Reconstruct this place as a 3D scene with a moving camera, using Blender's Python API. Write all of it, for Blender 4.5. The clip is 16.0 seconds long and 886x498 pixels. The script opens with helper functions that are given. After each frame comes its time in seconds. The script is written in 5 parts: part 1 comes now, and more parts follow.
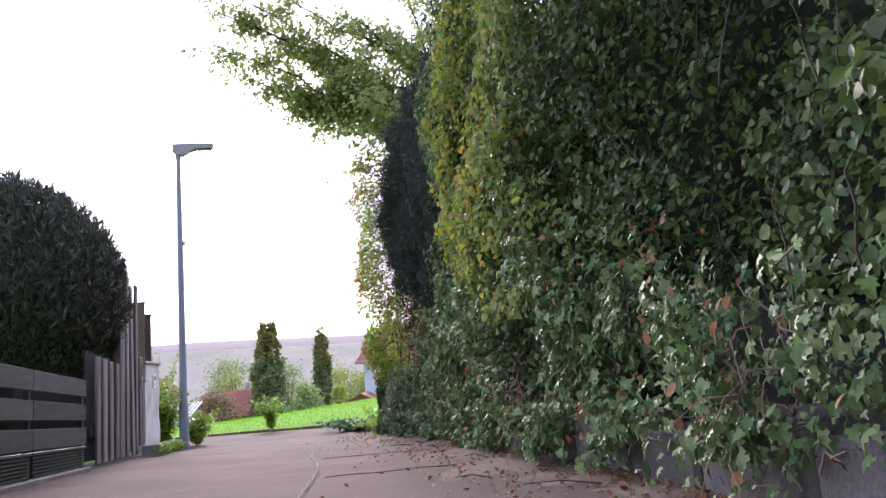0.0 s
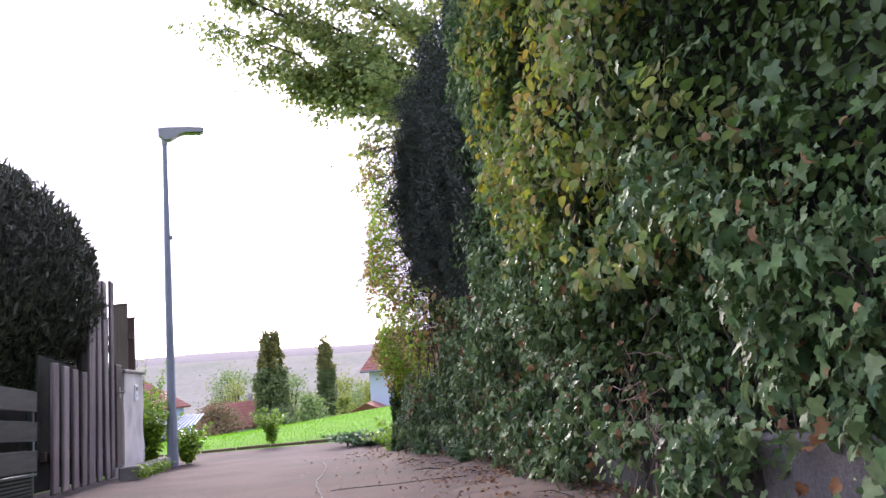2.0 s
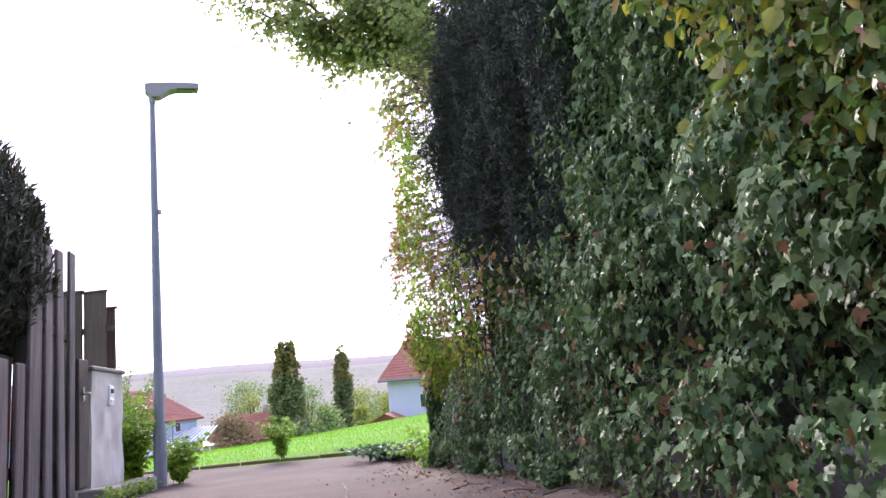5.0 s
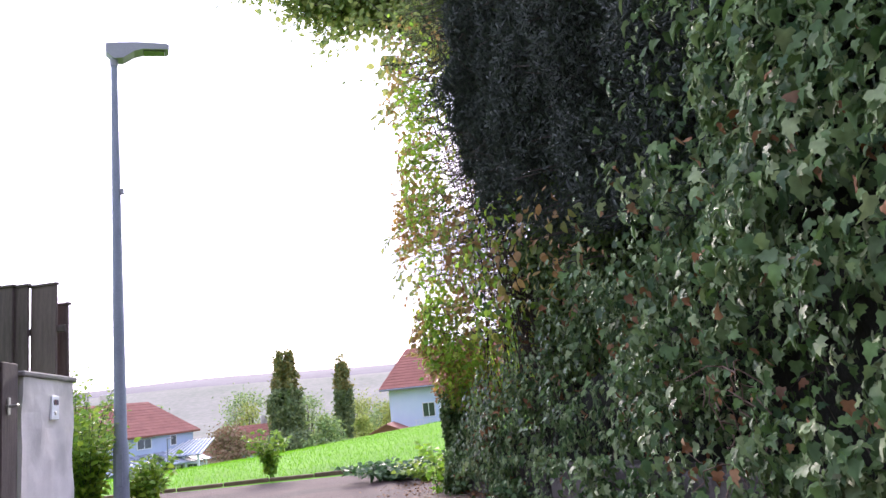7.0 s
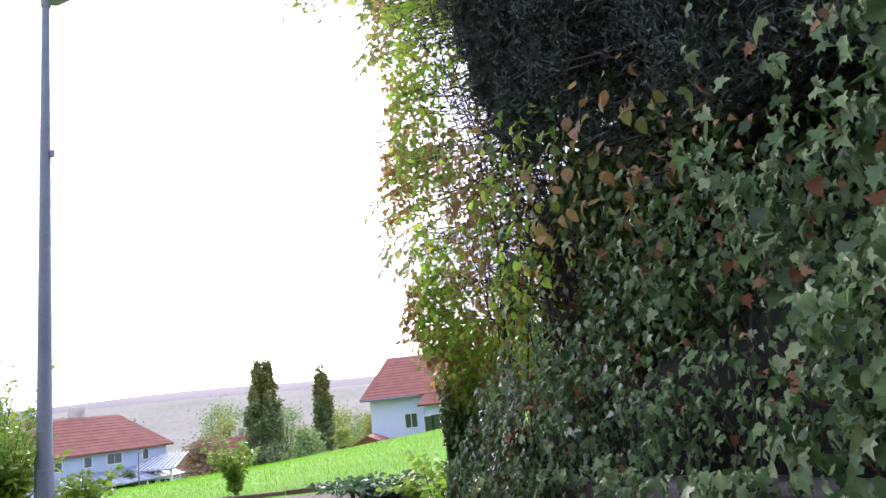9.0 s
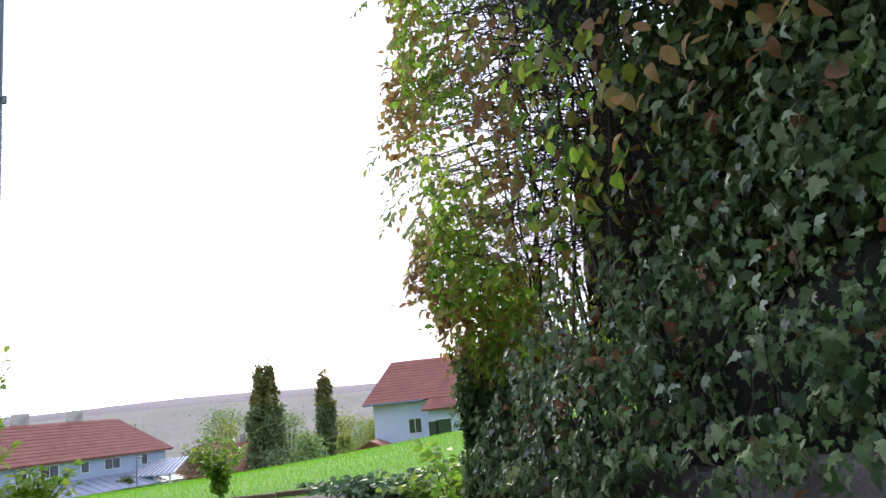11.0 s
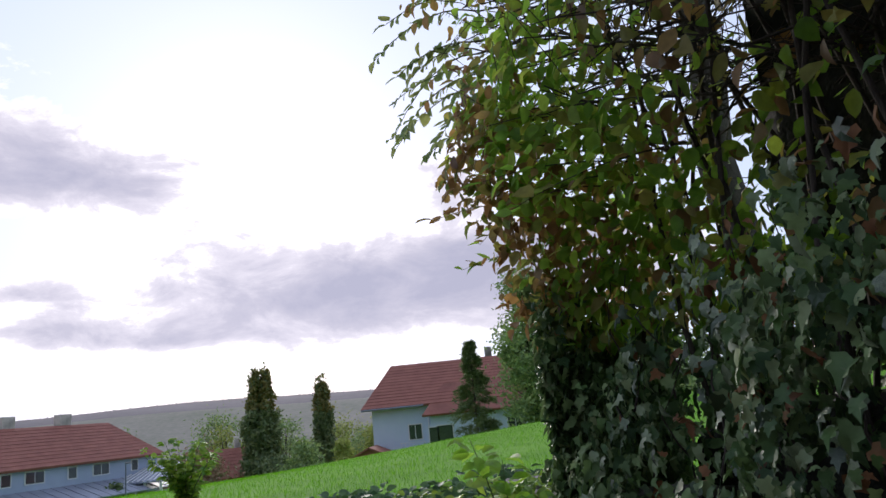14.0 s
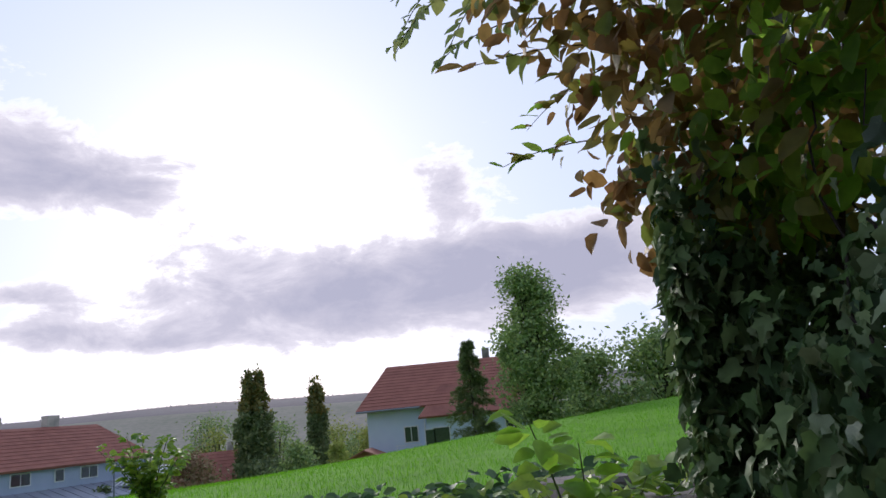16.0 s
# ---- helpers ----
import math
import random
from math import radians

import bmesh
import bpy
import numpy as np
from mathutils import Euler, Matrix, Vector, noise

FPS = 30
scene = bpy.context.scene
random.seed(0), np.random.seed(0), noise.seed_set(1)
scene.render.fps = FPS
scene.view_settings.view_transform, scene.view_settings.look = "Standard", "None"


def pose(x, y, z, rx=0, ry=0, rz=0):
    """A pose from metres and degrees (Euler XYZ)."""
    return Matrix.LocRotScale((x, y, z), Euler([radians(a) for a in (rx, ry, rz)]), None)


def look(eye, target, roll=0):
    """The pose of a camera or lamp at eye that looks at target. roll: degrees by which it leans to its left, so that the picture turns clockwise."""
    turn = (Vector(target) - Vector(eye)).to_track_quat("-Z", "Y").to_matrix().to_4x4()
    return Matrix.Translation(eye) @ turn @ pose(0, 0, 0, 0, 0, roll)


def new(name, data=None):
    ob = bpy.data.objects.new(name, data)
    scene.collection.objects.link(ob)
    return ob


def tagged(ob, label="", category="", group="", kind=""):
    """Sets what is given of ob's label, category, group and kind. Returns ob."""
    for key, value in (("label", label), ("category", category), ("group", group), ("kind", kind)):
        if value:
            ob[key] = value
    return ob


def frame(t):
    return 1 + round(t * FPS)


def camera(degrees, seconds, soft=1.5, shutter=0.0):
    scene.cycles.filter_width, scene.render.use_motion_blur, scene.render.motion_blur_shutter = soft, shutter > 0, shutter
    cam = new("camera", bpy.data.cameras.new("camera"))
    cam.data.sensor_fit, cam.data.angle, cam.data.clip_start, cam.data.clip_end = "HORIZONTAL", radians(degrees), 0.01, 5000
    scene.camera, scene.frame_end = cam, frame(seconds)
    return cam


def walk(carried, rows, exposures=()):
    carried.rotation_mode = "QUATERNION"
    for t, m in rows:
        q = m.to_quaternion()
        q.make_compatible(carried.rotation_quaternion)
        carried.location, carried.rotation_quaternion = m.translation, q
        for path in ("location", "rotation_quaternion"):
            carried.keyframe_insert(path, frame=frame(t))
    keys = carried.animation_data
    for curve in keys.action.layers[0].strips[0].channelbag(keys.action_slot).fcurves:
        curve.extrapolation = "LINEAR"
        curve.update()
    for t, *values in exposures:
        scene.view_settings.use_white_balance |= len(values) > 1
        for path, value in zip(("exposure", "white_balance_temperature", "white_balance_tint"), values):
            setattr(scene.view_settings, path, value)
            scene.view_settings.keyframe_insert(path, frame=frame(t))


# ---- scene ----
cam = camera(62.55, 16.0)
# seconds, eye x y z, yaw, pitch, roll to the left
PATH = [
    (0.0, 0.000, 0.000, 0.430, 1.82, 8.58, -4.40),
    (0.5, -0.100, 0.437, 0.413, 1.86, 8.70, -4.68),
    (1.0, -0.205, 0.820, 0.400, 1.63, 8.84, -4.84),
    (1.5, -0.307, 1.301, 0.370, 1.74, 9.05, -4.88),
    (2.0, -0.387, 1.730, 0.386, 1.97, 9.24, -5.09),
    (2.5, -0.458, 2.127, 0.348, 1.83, 9.33, -5.29),
    (3.0, -0.531, 2.616, 0.346, 1.91, 9.48, -5.22),
    (3.5, -0.619, 3.083, 0.355, 2.87, 9.63, -5.15),
    (4.0, -0.743, 3.440, 0.285, 3.17, 9.86, -5.22),
    (6.5, -1.166, 5.529, 0.195, 3.01, 10.70, -5.73),
    (7.0, -1.250, 5.992, 0.187, 3.01, 10.90, -5.95),
    (7.5, -1.372, 6.389, 0.139, 1.84, 10.95, -6.47),
    (8.0, -1.465, 6.830, 0.109, 1.23, 11.16, -6.41),
    (10.5, -1.626, 8.616, -0.067, 1.74, 12.14, -6.03),
    (11.0, -1.697, 8.891, -0.130, 1.67, 12.23, -6.07),
    (11.5, -1.746, 9.213, -0.135, 1.42, 12.18, -5.86),
    (12.0, -1.805, 9.611, -0.140, 1.48, 12.28, -5.70),
    (12.5, -1.892, 9.930, -0.171, 1.41, 12.43, -5.83),
    (13.0, -1.981, 10.211, -0.191, 1.26, 12.50, -5.96),
    (13.5, -2.024, 10.586, -0.217, 1.41, 12.63, -5.60),
    (14.0, -2.059, 10.897, -0.214, 1.56, 12.75, -5.72),
    (14.5, -2.125, 11.196, -0.255, 1.42, 12.79, -5.83),
    (15.0, -2.157, 11.528, -0.272, 1.31, 12.92, -5.74),
    (15.5, -2.198, 11.832, -0.281, 1.26, 12.98, -5.79),
    (16.0, -2.234, 12.069, -0.318, 1.20, 12.99, -5.57),
]
EXPOSURES = [(0.0, 1.55, 6500, 26), (4.0, 1.65, 6500, 26), (8.0, 1.72, 6500, 23), (10.5, 1.35, 6500, 18), (11.5, 0.9, 6500, 15), (12.0, 0.58, 6450, 14), (12.5, 0.42, 6450, 13), (13.2, 0.25, 6400, 12), (14.0, 0.12, 6400, 12), (16.0, 0.02, 6350, 12)]


def eye_pose(x, y, z, yaw, pitch, roll):
    turn = Euler((radians(90 + pitch), 0, radians(yaw))).to_matrix().to_4x4()
    return Matrix.Translation((x, y, z)) @ turn @ pose(0, 0, 0, 0, 0, roll)


walk(cam, [(t, eye_pose(*row)) for t, *row in PATH], EXPOSURES)

# ---- world and sun ----
SUN_AZIMUTH = radians(16)      # to the left of straight ahead
SUN_HEIGHT = radians(20)
world = bpy.data.worlds.new("evening_sky")
scene.world = world
world.use_nodes = True


def nodes_of(tree):
    tree.nodes.clear()

    def add(kind, **values):
        n = tree.nodes.new(kind)
        for key, value in values.items():
            if key.startswith("in_"):
                slot = key[3:]
                n.inputs[int(slot) if slot.isdigit() else slot.replace("_", " ")].default_value = value
            else:
                setattr(n, key, value)
        return n

    def link(a, b):
        tree.links.new(a, b)
    return add, link


def ramp(node, stops):
    el = node.color_ramp.elements
    while len(el) < len(stops):
        el.new(0.5)
    for e, (at, c) in zip(el, stops):
        e.position, e.color = at, (*c, 1)
    return node


# clouds of the evening: degrees to the left, degrees up, their spreads, weight
CLOUDS = [(9, 9.4, 18, 3.6, 0.8), (17, 13.0, 6, 2.4, 0.36), (2, 12.6, 8, 2.2, 0.36), (-10, 11, 10, 4.0, 0.74), (34, 20, 12, 4.0, 0.74), (24, 18, 7, 2.0, 0.3),
          (0, 18.3, 3.6, 2.8, 0.68), (33, 10.8, 5, 1.0, 0.5), (30, 8.2, 6, 0.9, 0.48), (26, 7.2, 7, 0.7, 0.35), (40, 27, 9, 2.0, 0.35)]


def build_sky():
    add, link = nodes_of(world.node_tree)

    def maths(op, a, b=None, c=None):
        n = add("ShaderNodeMath", operation=op)
        for k, v in enumerate((a, b, c)):
            if v is None:
                continue
            if isinstance(v, (int, float)):
                n.inputs[k].default_value = v
            else:
                link(v, n.inputs[k])
        return n.outputs[0]
    out = add("ShaderNodeOutputWorld")
    bg = add("ShaderNodeBackground", in_Strength=0.15)
    sky = add("ShaderNodeTexSky", sky_type="NISHITA", sun_disc=False, sun_elevation=SUN_HEIGHT, sun_rotation=-SUN_AZIMUTH,
              altitude=300, air_density=1.0, dust_density=2.0, ozone_density=1.0)
    co = add("ShaderNodeTexCoord")
    split = add("ShaderNodeSeparateXYZ")
    link(co.outputs["Generated"], split.inputs[0])
    left = maths("MULTIPLY", split.outputs[0], -1.0)
    az = maths("MULTIPLY", maths("ARCTAN2", left, split.outputs[1]), 57.29578)
    el = maths("MULTIPLY", maths("ARCSINE", split.outputs[2]), 57.29578)
    field = None
    for a, e, sa, se, w in CLOUDS:
        da = maths("DIVIDE", maths("SUBTRACT", az, a), sa)
        de = maths("DIVIDE", maths("SUBTRACT", el, e), se)
        r = maths("ADD", maths("MULTIPLY", da, da), maths("MULTIPLY", de, de))
        g = maths("MULTIPLY", maths("EXPONENT", maths("MULTIPLY", r, -1.0)), w)
        field = g if field is None else maths("ADD", field, g)
    place = add("ShaderNodeCombineXYZ")
    link(maths("MULTIPLY", az, 0.155), place.inputs[0])
    link(maths("MULTIPLY", el, 0.3), place.inputs[1])
    puff = add("ShaderNodeTexNoise", in_Scale=1.0, in_Detail=9.0, in_Roughness=0.64, in_Distortion=0.3)
    link(place.outputs[0], puff.inputs["Vector"])
    field = maths("ADD", field, maths("MULTIPLY", maths("SUBTRACT", puff.outputs["Fac"], 0.5), 1.25))
    cover = ramp(add("ShaderNodeValToRGB"), [(0.26, (0, 0, 0)), (0.42, (1, 1, 1))])
    link(field, cover.inputs[0])
    # cloud rims are almost white, undersides lavender grey
    tone = ramp(add("ShaderNodeValToRGB"), [(0.3, (7.6, 7.4, 7.8)), (0.46, (4.9, 4.7, 5.3)), (0.66, (3.7, 3.6, 4.3)), (0.95, (2.9, 2.9, 3.7))])
    link(field, tone.inputs[0])
    veil = add("ShaderNodeMixRGB", in_Fac=0.9, in_Color2=(4.3, 4.9, 6.6, 1))
    link(sky.outputs[0], veil.inputs["Color1"])
    mix = add("ShaderNodeMixRGB")
    link(cover.outputs[0], mix.inputs["Fac"])
    link(veil.outputs[0], mix.inputs["Color1"])
    link(tone.outputs[0], mix.inputs["Color2"])
    # the far side from the sun is duller
    sunward = add("ShaderNodeVectorMath", operation="DOT_PRODUCT", in_1=(-math.sin(SUN_AZIMUTH), math.cos(SUN_AZIMUTH), 0.0))
    link(co.outputs["Generated"], sunward.inputs[0])
    gain = maths("MULTIPLY_ADD", sunward.outputs["Value"], 0.3, 0.76)
    link(mix.outputs[0], bg.inputs["Color"])
    link(maths("MULTIPLY", gain, 0.155), bg.inputs["Strength"])
    link(bg.outputs[0], out.inputs[0])


build_sky()
sun = new("sun", bpy.data.lights.new("sun", "SUN"))
sun.data.energy, sun.data.angle, sun.data.color = 1.7, radians(14), (1.0, 0.93, 0.84)
sun.matrix_world = look((0, 0, 0), (math.sin(SUN_AZIMUTH) * math.cos(SUN_HEIGHT), -math.cos(SUN_AZIMUTH) * math.cos(SUN_HEIGHT), -math.sin(SUN_HEIGHT)))


# ---- materials ----
def material(name, dark, light, rough=0.8, scale=4.0, fine=60.0, bump=0.3, metal=0.0, spread=0.0, stain=None, grain=(1, 1, 1), translucent=0.0, islands=False, spec=0.5):
    """Two scales of variation between a dark and a light tone, with fine relief."""
    m = bpy.data.materials.new(name)
    m.use_nodes = True
    add, link = nodes_of(m.node_tree)
    out = add("ShaderNodeOutputMaterial")
    bs = add("ShaderNodeBsdfPrincipled", in_Roughness=rough, in_Metallic=metal)
    bs.inputs["Specular IOR Level"].default_value = spec
    co = add("ShaderNodeTexCoord")
    mp = add("ShaderNodeMapping", in_Scale=grain)
    link(co.outputs["Object"], mp.inputs["Vector"])
    a = add("ShaderNodeTexNoise", in_Scale=scale, in_Detail=5.0)
    b = add("ShaderNodeTexNoise", in_Scale=fine, in_Detail=4.0)
    link(mp.outputs[0], a.inputs["Vector"])
    link(mp.outputs[0], b.inputs["Vector"])
    half = add("ShaderNodeMath", operation="MULTIPLY_ADD", in_1=0.55)
    link(a.outputs["Fac"], half.inputs[0])
    less = add("ShaderNodeMath", operation="MULTIPLY", in_1=0.45)
    link(b.outputs["Fac"], less.inputs[0])
    link(less.outputs[0], half.inputs[2])
    fac = half.outputs[0]
    if spread:
        rnd = add("ShaderNodeNewGeometry").outputs["Random Per Island"] if islands else add("ShaderNodeObjectInfo").outputs["Random"]
        mul = add("ShaderNodeMath", operation="MULTIPLY_ADD", in_1=spread, in_2=-spread / 2)
        link(rnd, mul.inputs[0])
        plus = add("ShaderNodeMath", operation="ADD")
        link(mul.outputs[0], plus.inputs[0])
        link(fac, plus.inputs[1])
        fac = plus.outputs[0]
    mid = tuple((p + q) / 2 for p, q in zip(dark, light))
    cr = ramp(add("ShaderNodeValToRGB"), [(0.3, dark), (0.5, mid), (0.7, light)])
    link(fac, cr.inputs[0])
    colour = cr.outputs[0]
    if stain:
        c = add("ShaderNodeTexNoise", in_Scale=scale * 0.37, in_Detail=6.0)
        link(mp.outputs[0], c.inputs["Vector"])
        sr = ramp(add("ShaderNodeValToRGB"), [(0.5, (0, 0, 0)), (0.68, (1, 1, 1))])
        link(c.outputs["Fac"], sr.inputs[0])
        mx = add("ShaderNodeMixRGB", in_Color2=(*stain, 1))
        link(sr.outputs[0], mx.inputs["Fac"])
        link(colour, mx.inputs["Color1"])
        colour = mx.outputs[0]
    link(colour, bs.inputs["Base Color"])
    if bump:
        bp = add("ShaderNodeBump", in_Strength=bump, in_Distance=0.02)
        link(fac, bp.inputs["Height"])
        link(bp.outputs[0], bs.inputs["Normal"])
    surface = bs.outputs[0]
    if translucent:
        tl = add("ShaderNodeBsdfTranslucent")
        link(colour, tl.inputs["Color"])
        ms = add("ShaderNodeMixShader", in_Fac=translucent)
        link(surface, ms.inputs[1])
        link(tl.outputs[0], ms.inputs[2])
        surface = ms.outputs[0]
    link(surface, out.inputs["Surface"])
    return m


def leaf_material(name, tones, rough=0.45, translucent=0.3, spec=0.5):
    """A leaf takes one of several tones by chance, with veins of fine noise."""
    m = bpy.data.materials.new(name)
    m.use_nodes = True
    add, link = nodes_of(m.node_tree)
    out = add("ShaderNodeOutputMaterial")
    bs = add("ShaderNodeBsdfPrincipled", in_Roughness=rough)
    bs.inputs["Specular IOR Level"].default_value = spec
    rnd = add("ShaderNodeNewGeometry")
    cr = ramp(add("ShaderNodeValToRGB"), [(i / max(1, len(tones) - 1), c) for i, c in enumerate(tones)])
    link(rnd.outputs["Random Per Island"], cr.inputs[0])
    co = add("ShaderNodeTexCoord")
    n = add("ShaderNodeTexNoise", in_Scale=35.0, in_Detail=3.0)
    link(co.outputs["Object"], n.inputs["Vector"])
    hs = add("ShaderNodeHueSaturation")
    vr = add("ShaderNodeMath", operation="MULTIPLY_ADD", in_1=0.9, in_2=0.55)
    link(n.outputs["Fac"], vr.inputs[0])
    link(vr.outputs[0], hs.inputs["Value"])
    link(cr.outputs[0], hs.inputs["Color"])
    link(hs.outputs[0], bs.inputs["Base Color"])
    tl = add("ShaderNodeBsdfTranslucent")
    link(hs.outputs[0], tl.inputs["Color"])
    ms = add("ShaderNodeMixShader", in_Fac=translucent)
    link(bs.outputs[0], ms.inputs[1])
    link(tl.outputs[0], ms.inputs[2])
    link(ms.outputs[0], out.inputs["Surface"])
    return m


ASPHALT = material("asphalt", (0.05, 0.031, 0.028), (0.118, 0.076, 0.068), 0.9, 1.1, 140, 0.7, stain=(0.05, 0.04, 0.037), spec=0.25)
CONCRETE = material("old_concrete", (0.17, 0.155, 0.145), (0.36, 0.33, 0.31), 0.9, 3, 70, 0.5, spread=0.3, stain=(0.15, 0.15, 0.12))
KERBSTONE = material("mossy_kerb", (0.1, 0.06, 0.04), (0.24, 0.15, 0.1), 0.95, 4, 60, 0.6, spread=0.3)
WALLSTONE = material("mossy_wall_blocks", (0.08, 0.072, 0.065), (0.24, 0.215, 0.2), 0.95, 3, 60, 0.7, spread=0.3, stain=(0.06, 0.065, 0.04))
PLASTER = material("plaster", (0.52, 0.47, 0.44), (0.74, 0.68, 0.64), 0.9, 2.5, 80, 0.5, stain=(0.34, 0.32, 0.3))
GRASS_GROUND = material("meadow_ground", (0.075, 0.2, 0.018), (0.165, 0.36, 0.032), 0.95, 0.6, 9, 0.6, spec=0.08)
# fields and ridge carry the haze of distance in their grey-violet colour
VALLEY = material("haze_tinted_fields", (0.17, 0.19, 0.14), (0.33, 0.3, 0.26), 0.95, 0.012, 0.2, 0.0, spec=0.1)
RIDGE_WOOD = material("haze_tinted_ridge_wood", (0.11, 0.095, 0.108), (0.17, 0.15, 0.165), 0.95, 0.02, 0.15, 0.0)
SOIL = material("soil", (0.05, 0.03, 0.022), (0.15, 0.09, 0.062), 0.95, 5, 60, 0.6, stain=(0.1, 0.075, 0.05))
STEEL = material("lamp_steel", (0.17, 0.19, 0.24), (0.27, 0.29, 0.34), 0.55, 3, 50, 0.1, metal=0.35)
LAMPHEAD = material("lamp_head_paint", (0.24, 0.23, 0.26), (0.33, 0.32, 0.35), 0.5, 3, 40, 0.05)
WOOD_GREY = material("weathered_wood", (0.1, 0.08, 0.082), (0.32, 0.265, 0.27), 0.85, 3, 30, 0.5, spread=0.35, grain=(6, 6, 0.5))
WOOD_DARK = material("dark_wood", (0.05, 0.035, 0.03), (0.14, 0.1, 0.09), 0.85, 3, 30, 0.5, spread=0.3, grain=(6, 6, 0.5))
SLAT_WOOD = material("grey_slats", (0.045, 0.052, 0.047), (0.115, 0.12, 0.105), 0.85, 3, 30, 0.4, spread=0.3, grain=(0.6, 0.6, 7))
GREEN_METAL = material("dark_green_metal", (0.035, 0.05, 0.045), (0.07, 0.09, 0.08), 0.5, 5, 60, 0.1)
DRYSTEM = material("dry_stem", (0.14, 0.085, 0.06), (0.34, 0.22, 0.17), 0.85, 8, 50, 0.3)
BARK = material("bark", (0.035, 0.027, 0.022), (0.12, 0.095, 0.075), 0.9, 6, 40, 0.7, grain=(4, 4, 1))
# near-black for the shade inside hedges and behind boards, and for open cracks
CORE = material("shade_and_crack_black", (0.008, 0.01, 0.006), (0.03, 0.03, 0.018), 0.95, 8, 50, 0.8)
TILE_RED = material("red_roof_tiles", (0.2, 0.07, 0.05), (0.38, 0.145, 0.105), 0.8, 1.2, 12, 0.3, spread=0.3)
HOUSE_WHITE = material("house_render", (0.58, 0.68, 0.84), (0.68, 0.77, 0.9), 0.9, 1.0, 40, 0.2)
HOUSE_BLUE = material("house_render_blue", (0.36, 0.43, 0.58), (0.47, 0.54, 0.69), 0.9, 1.0, 40, 0.2)
SHEET_METAL = material("canopy_sheet", (0.26, 0.29, 0.36), (0.4, 0.43, 0.5), 0.5, 1.0, 20, 0.1, metal=0.3)
WHITE_FRAME = material("white_frames", (0.72, 0.73, 0.75), (0.82, 0.83, 0.84), 0.6, 3, 40, 0.05)
GLASS_DARK = material("window_glass", (0.03, 0.035, 0.04), (0.06, 0.065, 0.075), 0.08, 2, 10, 0.0, spec=0.9)
BRASS = material("dull_metal", (0.4, 0.38, 0.34), (0.6, 0.58, 0.52), 0.4, 10, 60, 0.05, metal=0.8)

IVY = leaf_material("ivy_leaf", [(0.034, 0.074, 0.027), (0.13, 0.215, 0.07), (0.074, 0.145, 0.05), (0.225, 0.32, 0.12), (0.054, 0.122, 0.046), (0.34, 0.42, 0.2), (0.145, 0.255, 0.073), (0.04, 0.09, 0.034), (0.28, 0.39, 0.145)], 0.48, 0.25, 0.22)
PRIVET = leaf_material("dark_small_leaf", [(0.038, 0.072, 0.02), (0.078, 0.135, 0.033), (0.155, 0.225, 0.056), (0.056, 0.1, 0.03), (0.105, 0.175, 0.044)], 0.5, 0.3, 0.35)
YELLOWLEAF = leaf_material("yellowing_leaf", [(0.129, 0.243, 0.0363), (0.3, 0.4, 0.05), (0.62, 0.56, 0.06), (0.172, 0.286, 0.0484), (0.48, 0.5, 0.06), (0.486, 0.286, 0.0605), (0.229, 0.286, 0.0968)], 0.5, 0.5)
YEWLEAF = leaf_material("yew_needles", [(0.012, 0.022, 0.013), (0.024, 0.04, 0.022), (0.045, 0.062, 0.032), (0.018, 0.03, 0.018)], 0.5, 0.1)
THUJA = leaf_material("thuja_scales", [(0.034, 0.042, 0.026), (0.06, 0.072, 0.042), (0.1, 0.105, 0.06)], 0.6, 0.1)
HORNBEAM = leaf_material("hornbeam_leaf", [(0.14, 0.28, 0.035), (0.26, 0.47, 0.05), (0.38, 0.6, 0.07), (0.18, 0.35, 0.045), (0.33, 0.55, 0.06), (0.5, 0.54, 0.08), (0.22, 0.42, 0.05), (0.38, 0.31, 0.08), (0.28, 0.5, 0.06)], 0.48, 0.7)
HORNBEAM_BROWN = leaf_material("hornbeam_autumn_leaf", [(0.3, 0.17, 0.07), (0.46, 0.27, 0.09), (0.24, 0.13, 0.06), (0.4, 0.36, 0.08), (0.2, 0.28, 0.06), (0.52, 0.33, 0.1), (0.28, 0.2, 0.09)], 0.5, 0.5)
TREELEAF = leaf_material("tree_leaf", [(0.17, 0.24, 0.085), (0.28, 0.35, 0.12), (0.42, 0.43, 0.14), (0.23, 0.3, 0.1)], 0.5, 0.55)
WEED = leaf_material("weed_leaf", [(0.108, 0.235, 0.0264), (0.216, 0.386, 0.0396), (0.36, 0.497, 0.0528), (0.162, 0.276, 0.0396)], 0.5, 0.45)
BRAMBLE = leaf_material("bramble_leaf", [(0.036, 0.096, 0.03), (0.072, 0.156, 0.048), (0.108, 0.204, 0.06)], 0.6, 0.25)
DEADLEAF = leaf_material("dead_leaf", [(0.16, 0.07, 0.028), (0.27, 0.12, 0.045), (0.36, 0.2, 0.09), (0.11, 0.055, 0.025)], 0.8, 0.1)
GRASSBLADE = leaf_material("grass_blade", [(0.1, 0.27, 0.016), (0.155, 0.4, 0.022), (0.24, 0.5, 0.035)], 0.55, 0.5, 0.08)
# haze of distance is mixed into the poplar, far-tree and russet tones
CYPRESS = leaf_material("hazed_poplar_leaf", [(0.107, 0.162, 0.0693), (0.168, 0.235, 0.0872), (0.258, 0.294, 0.099)], 0.6, 0.2)
FARTREE = leaf_material("hazed_far_tree_leaf", [(0.19, 0.29, 0.11), (0.27, 0.39, 0.13), (0.4, 0.49, 0.14)], 0.7, 0.2)
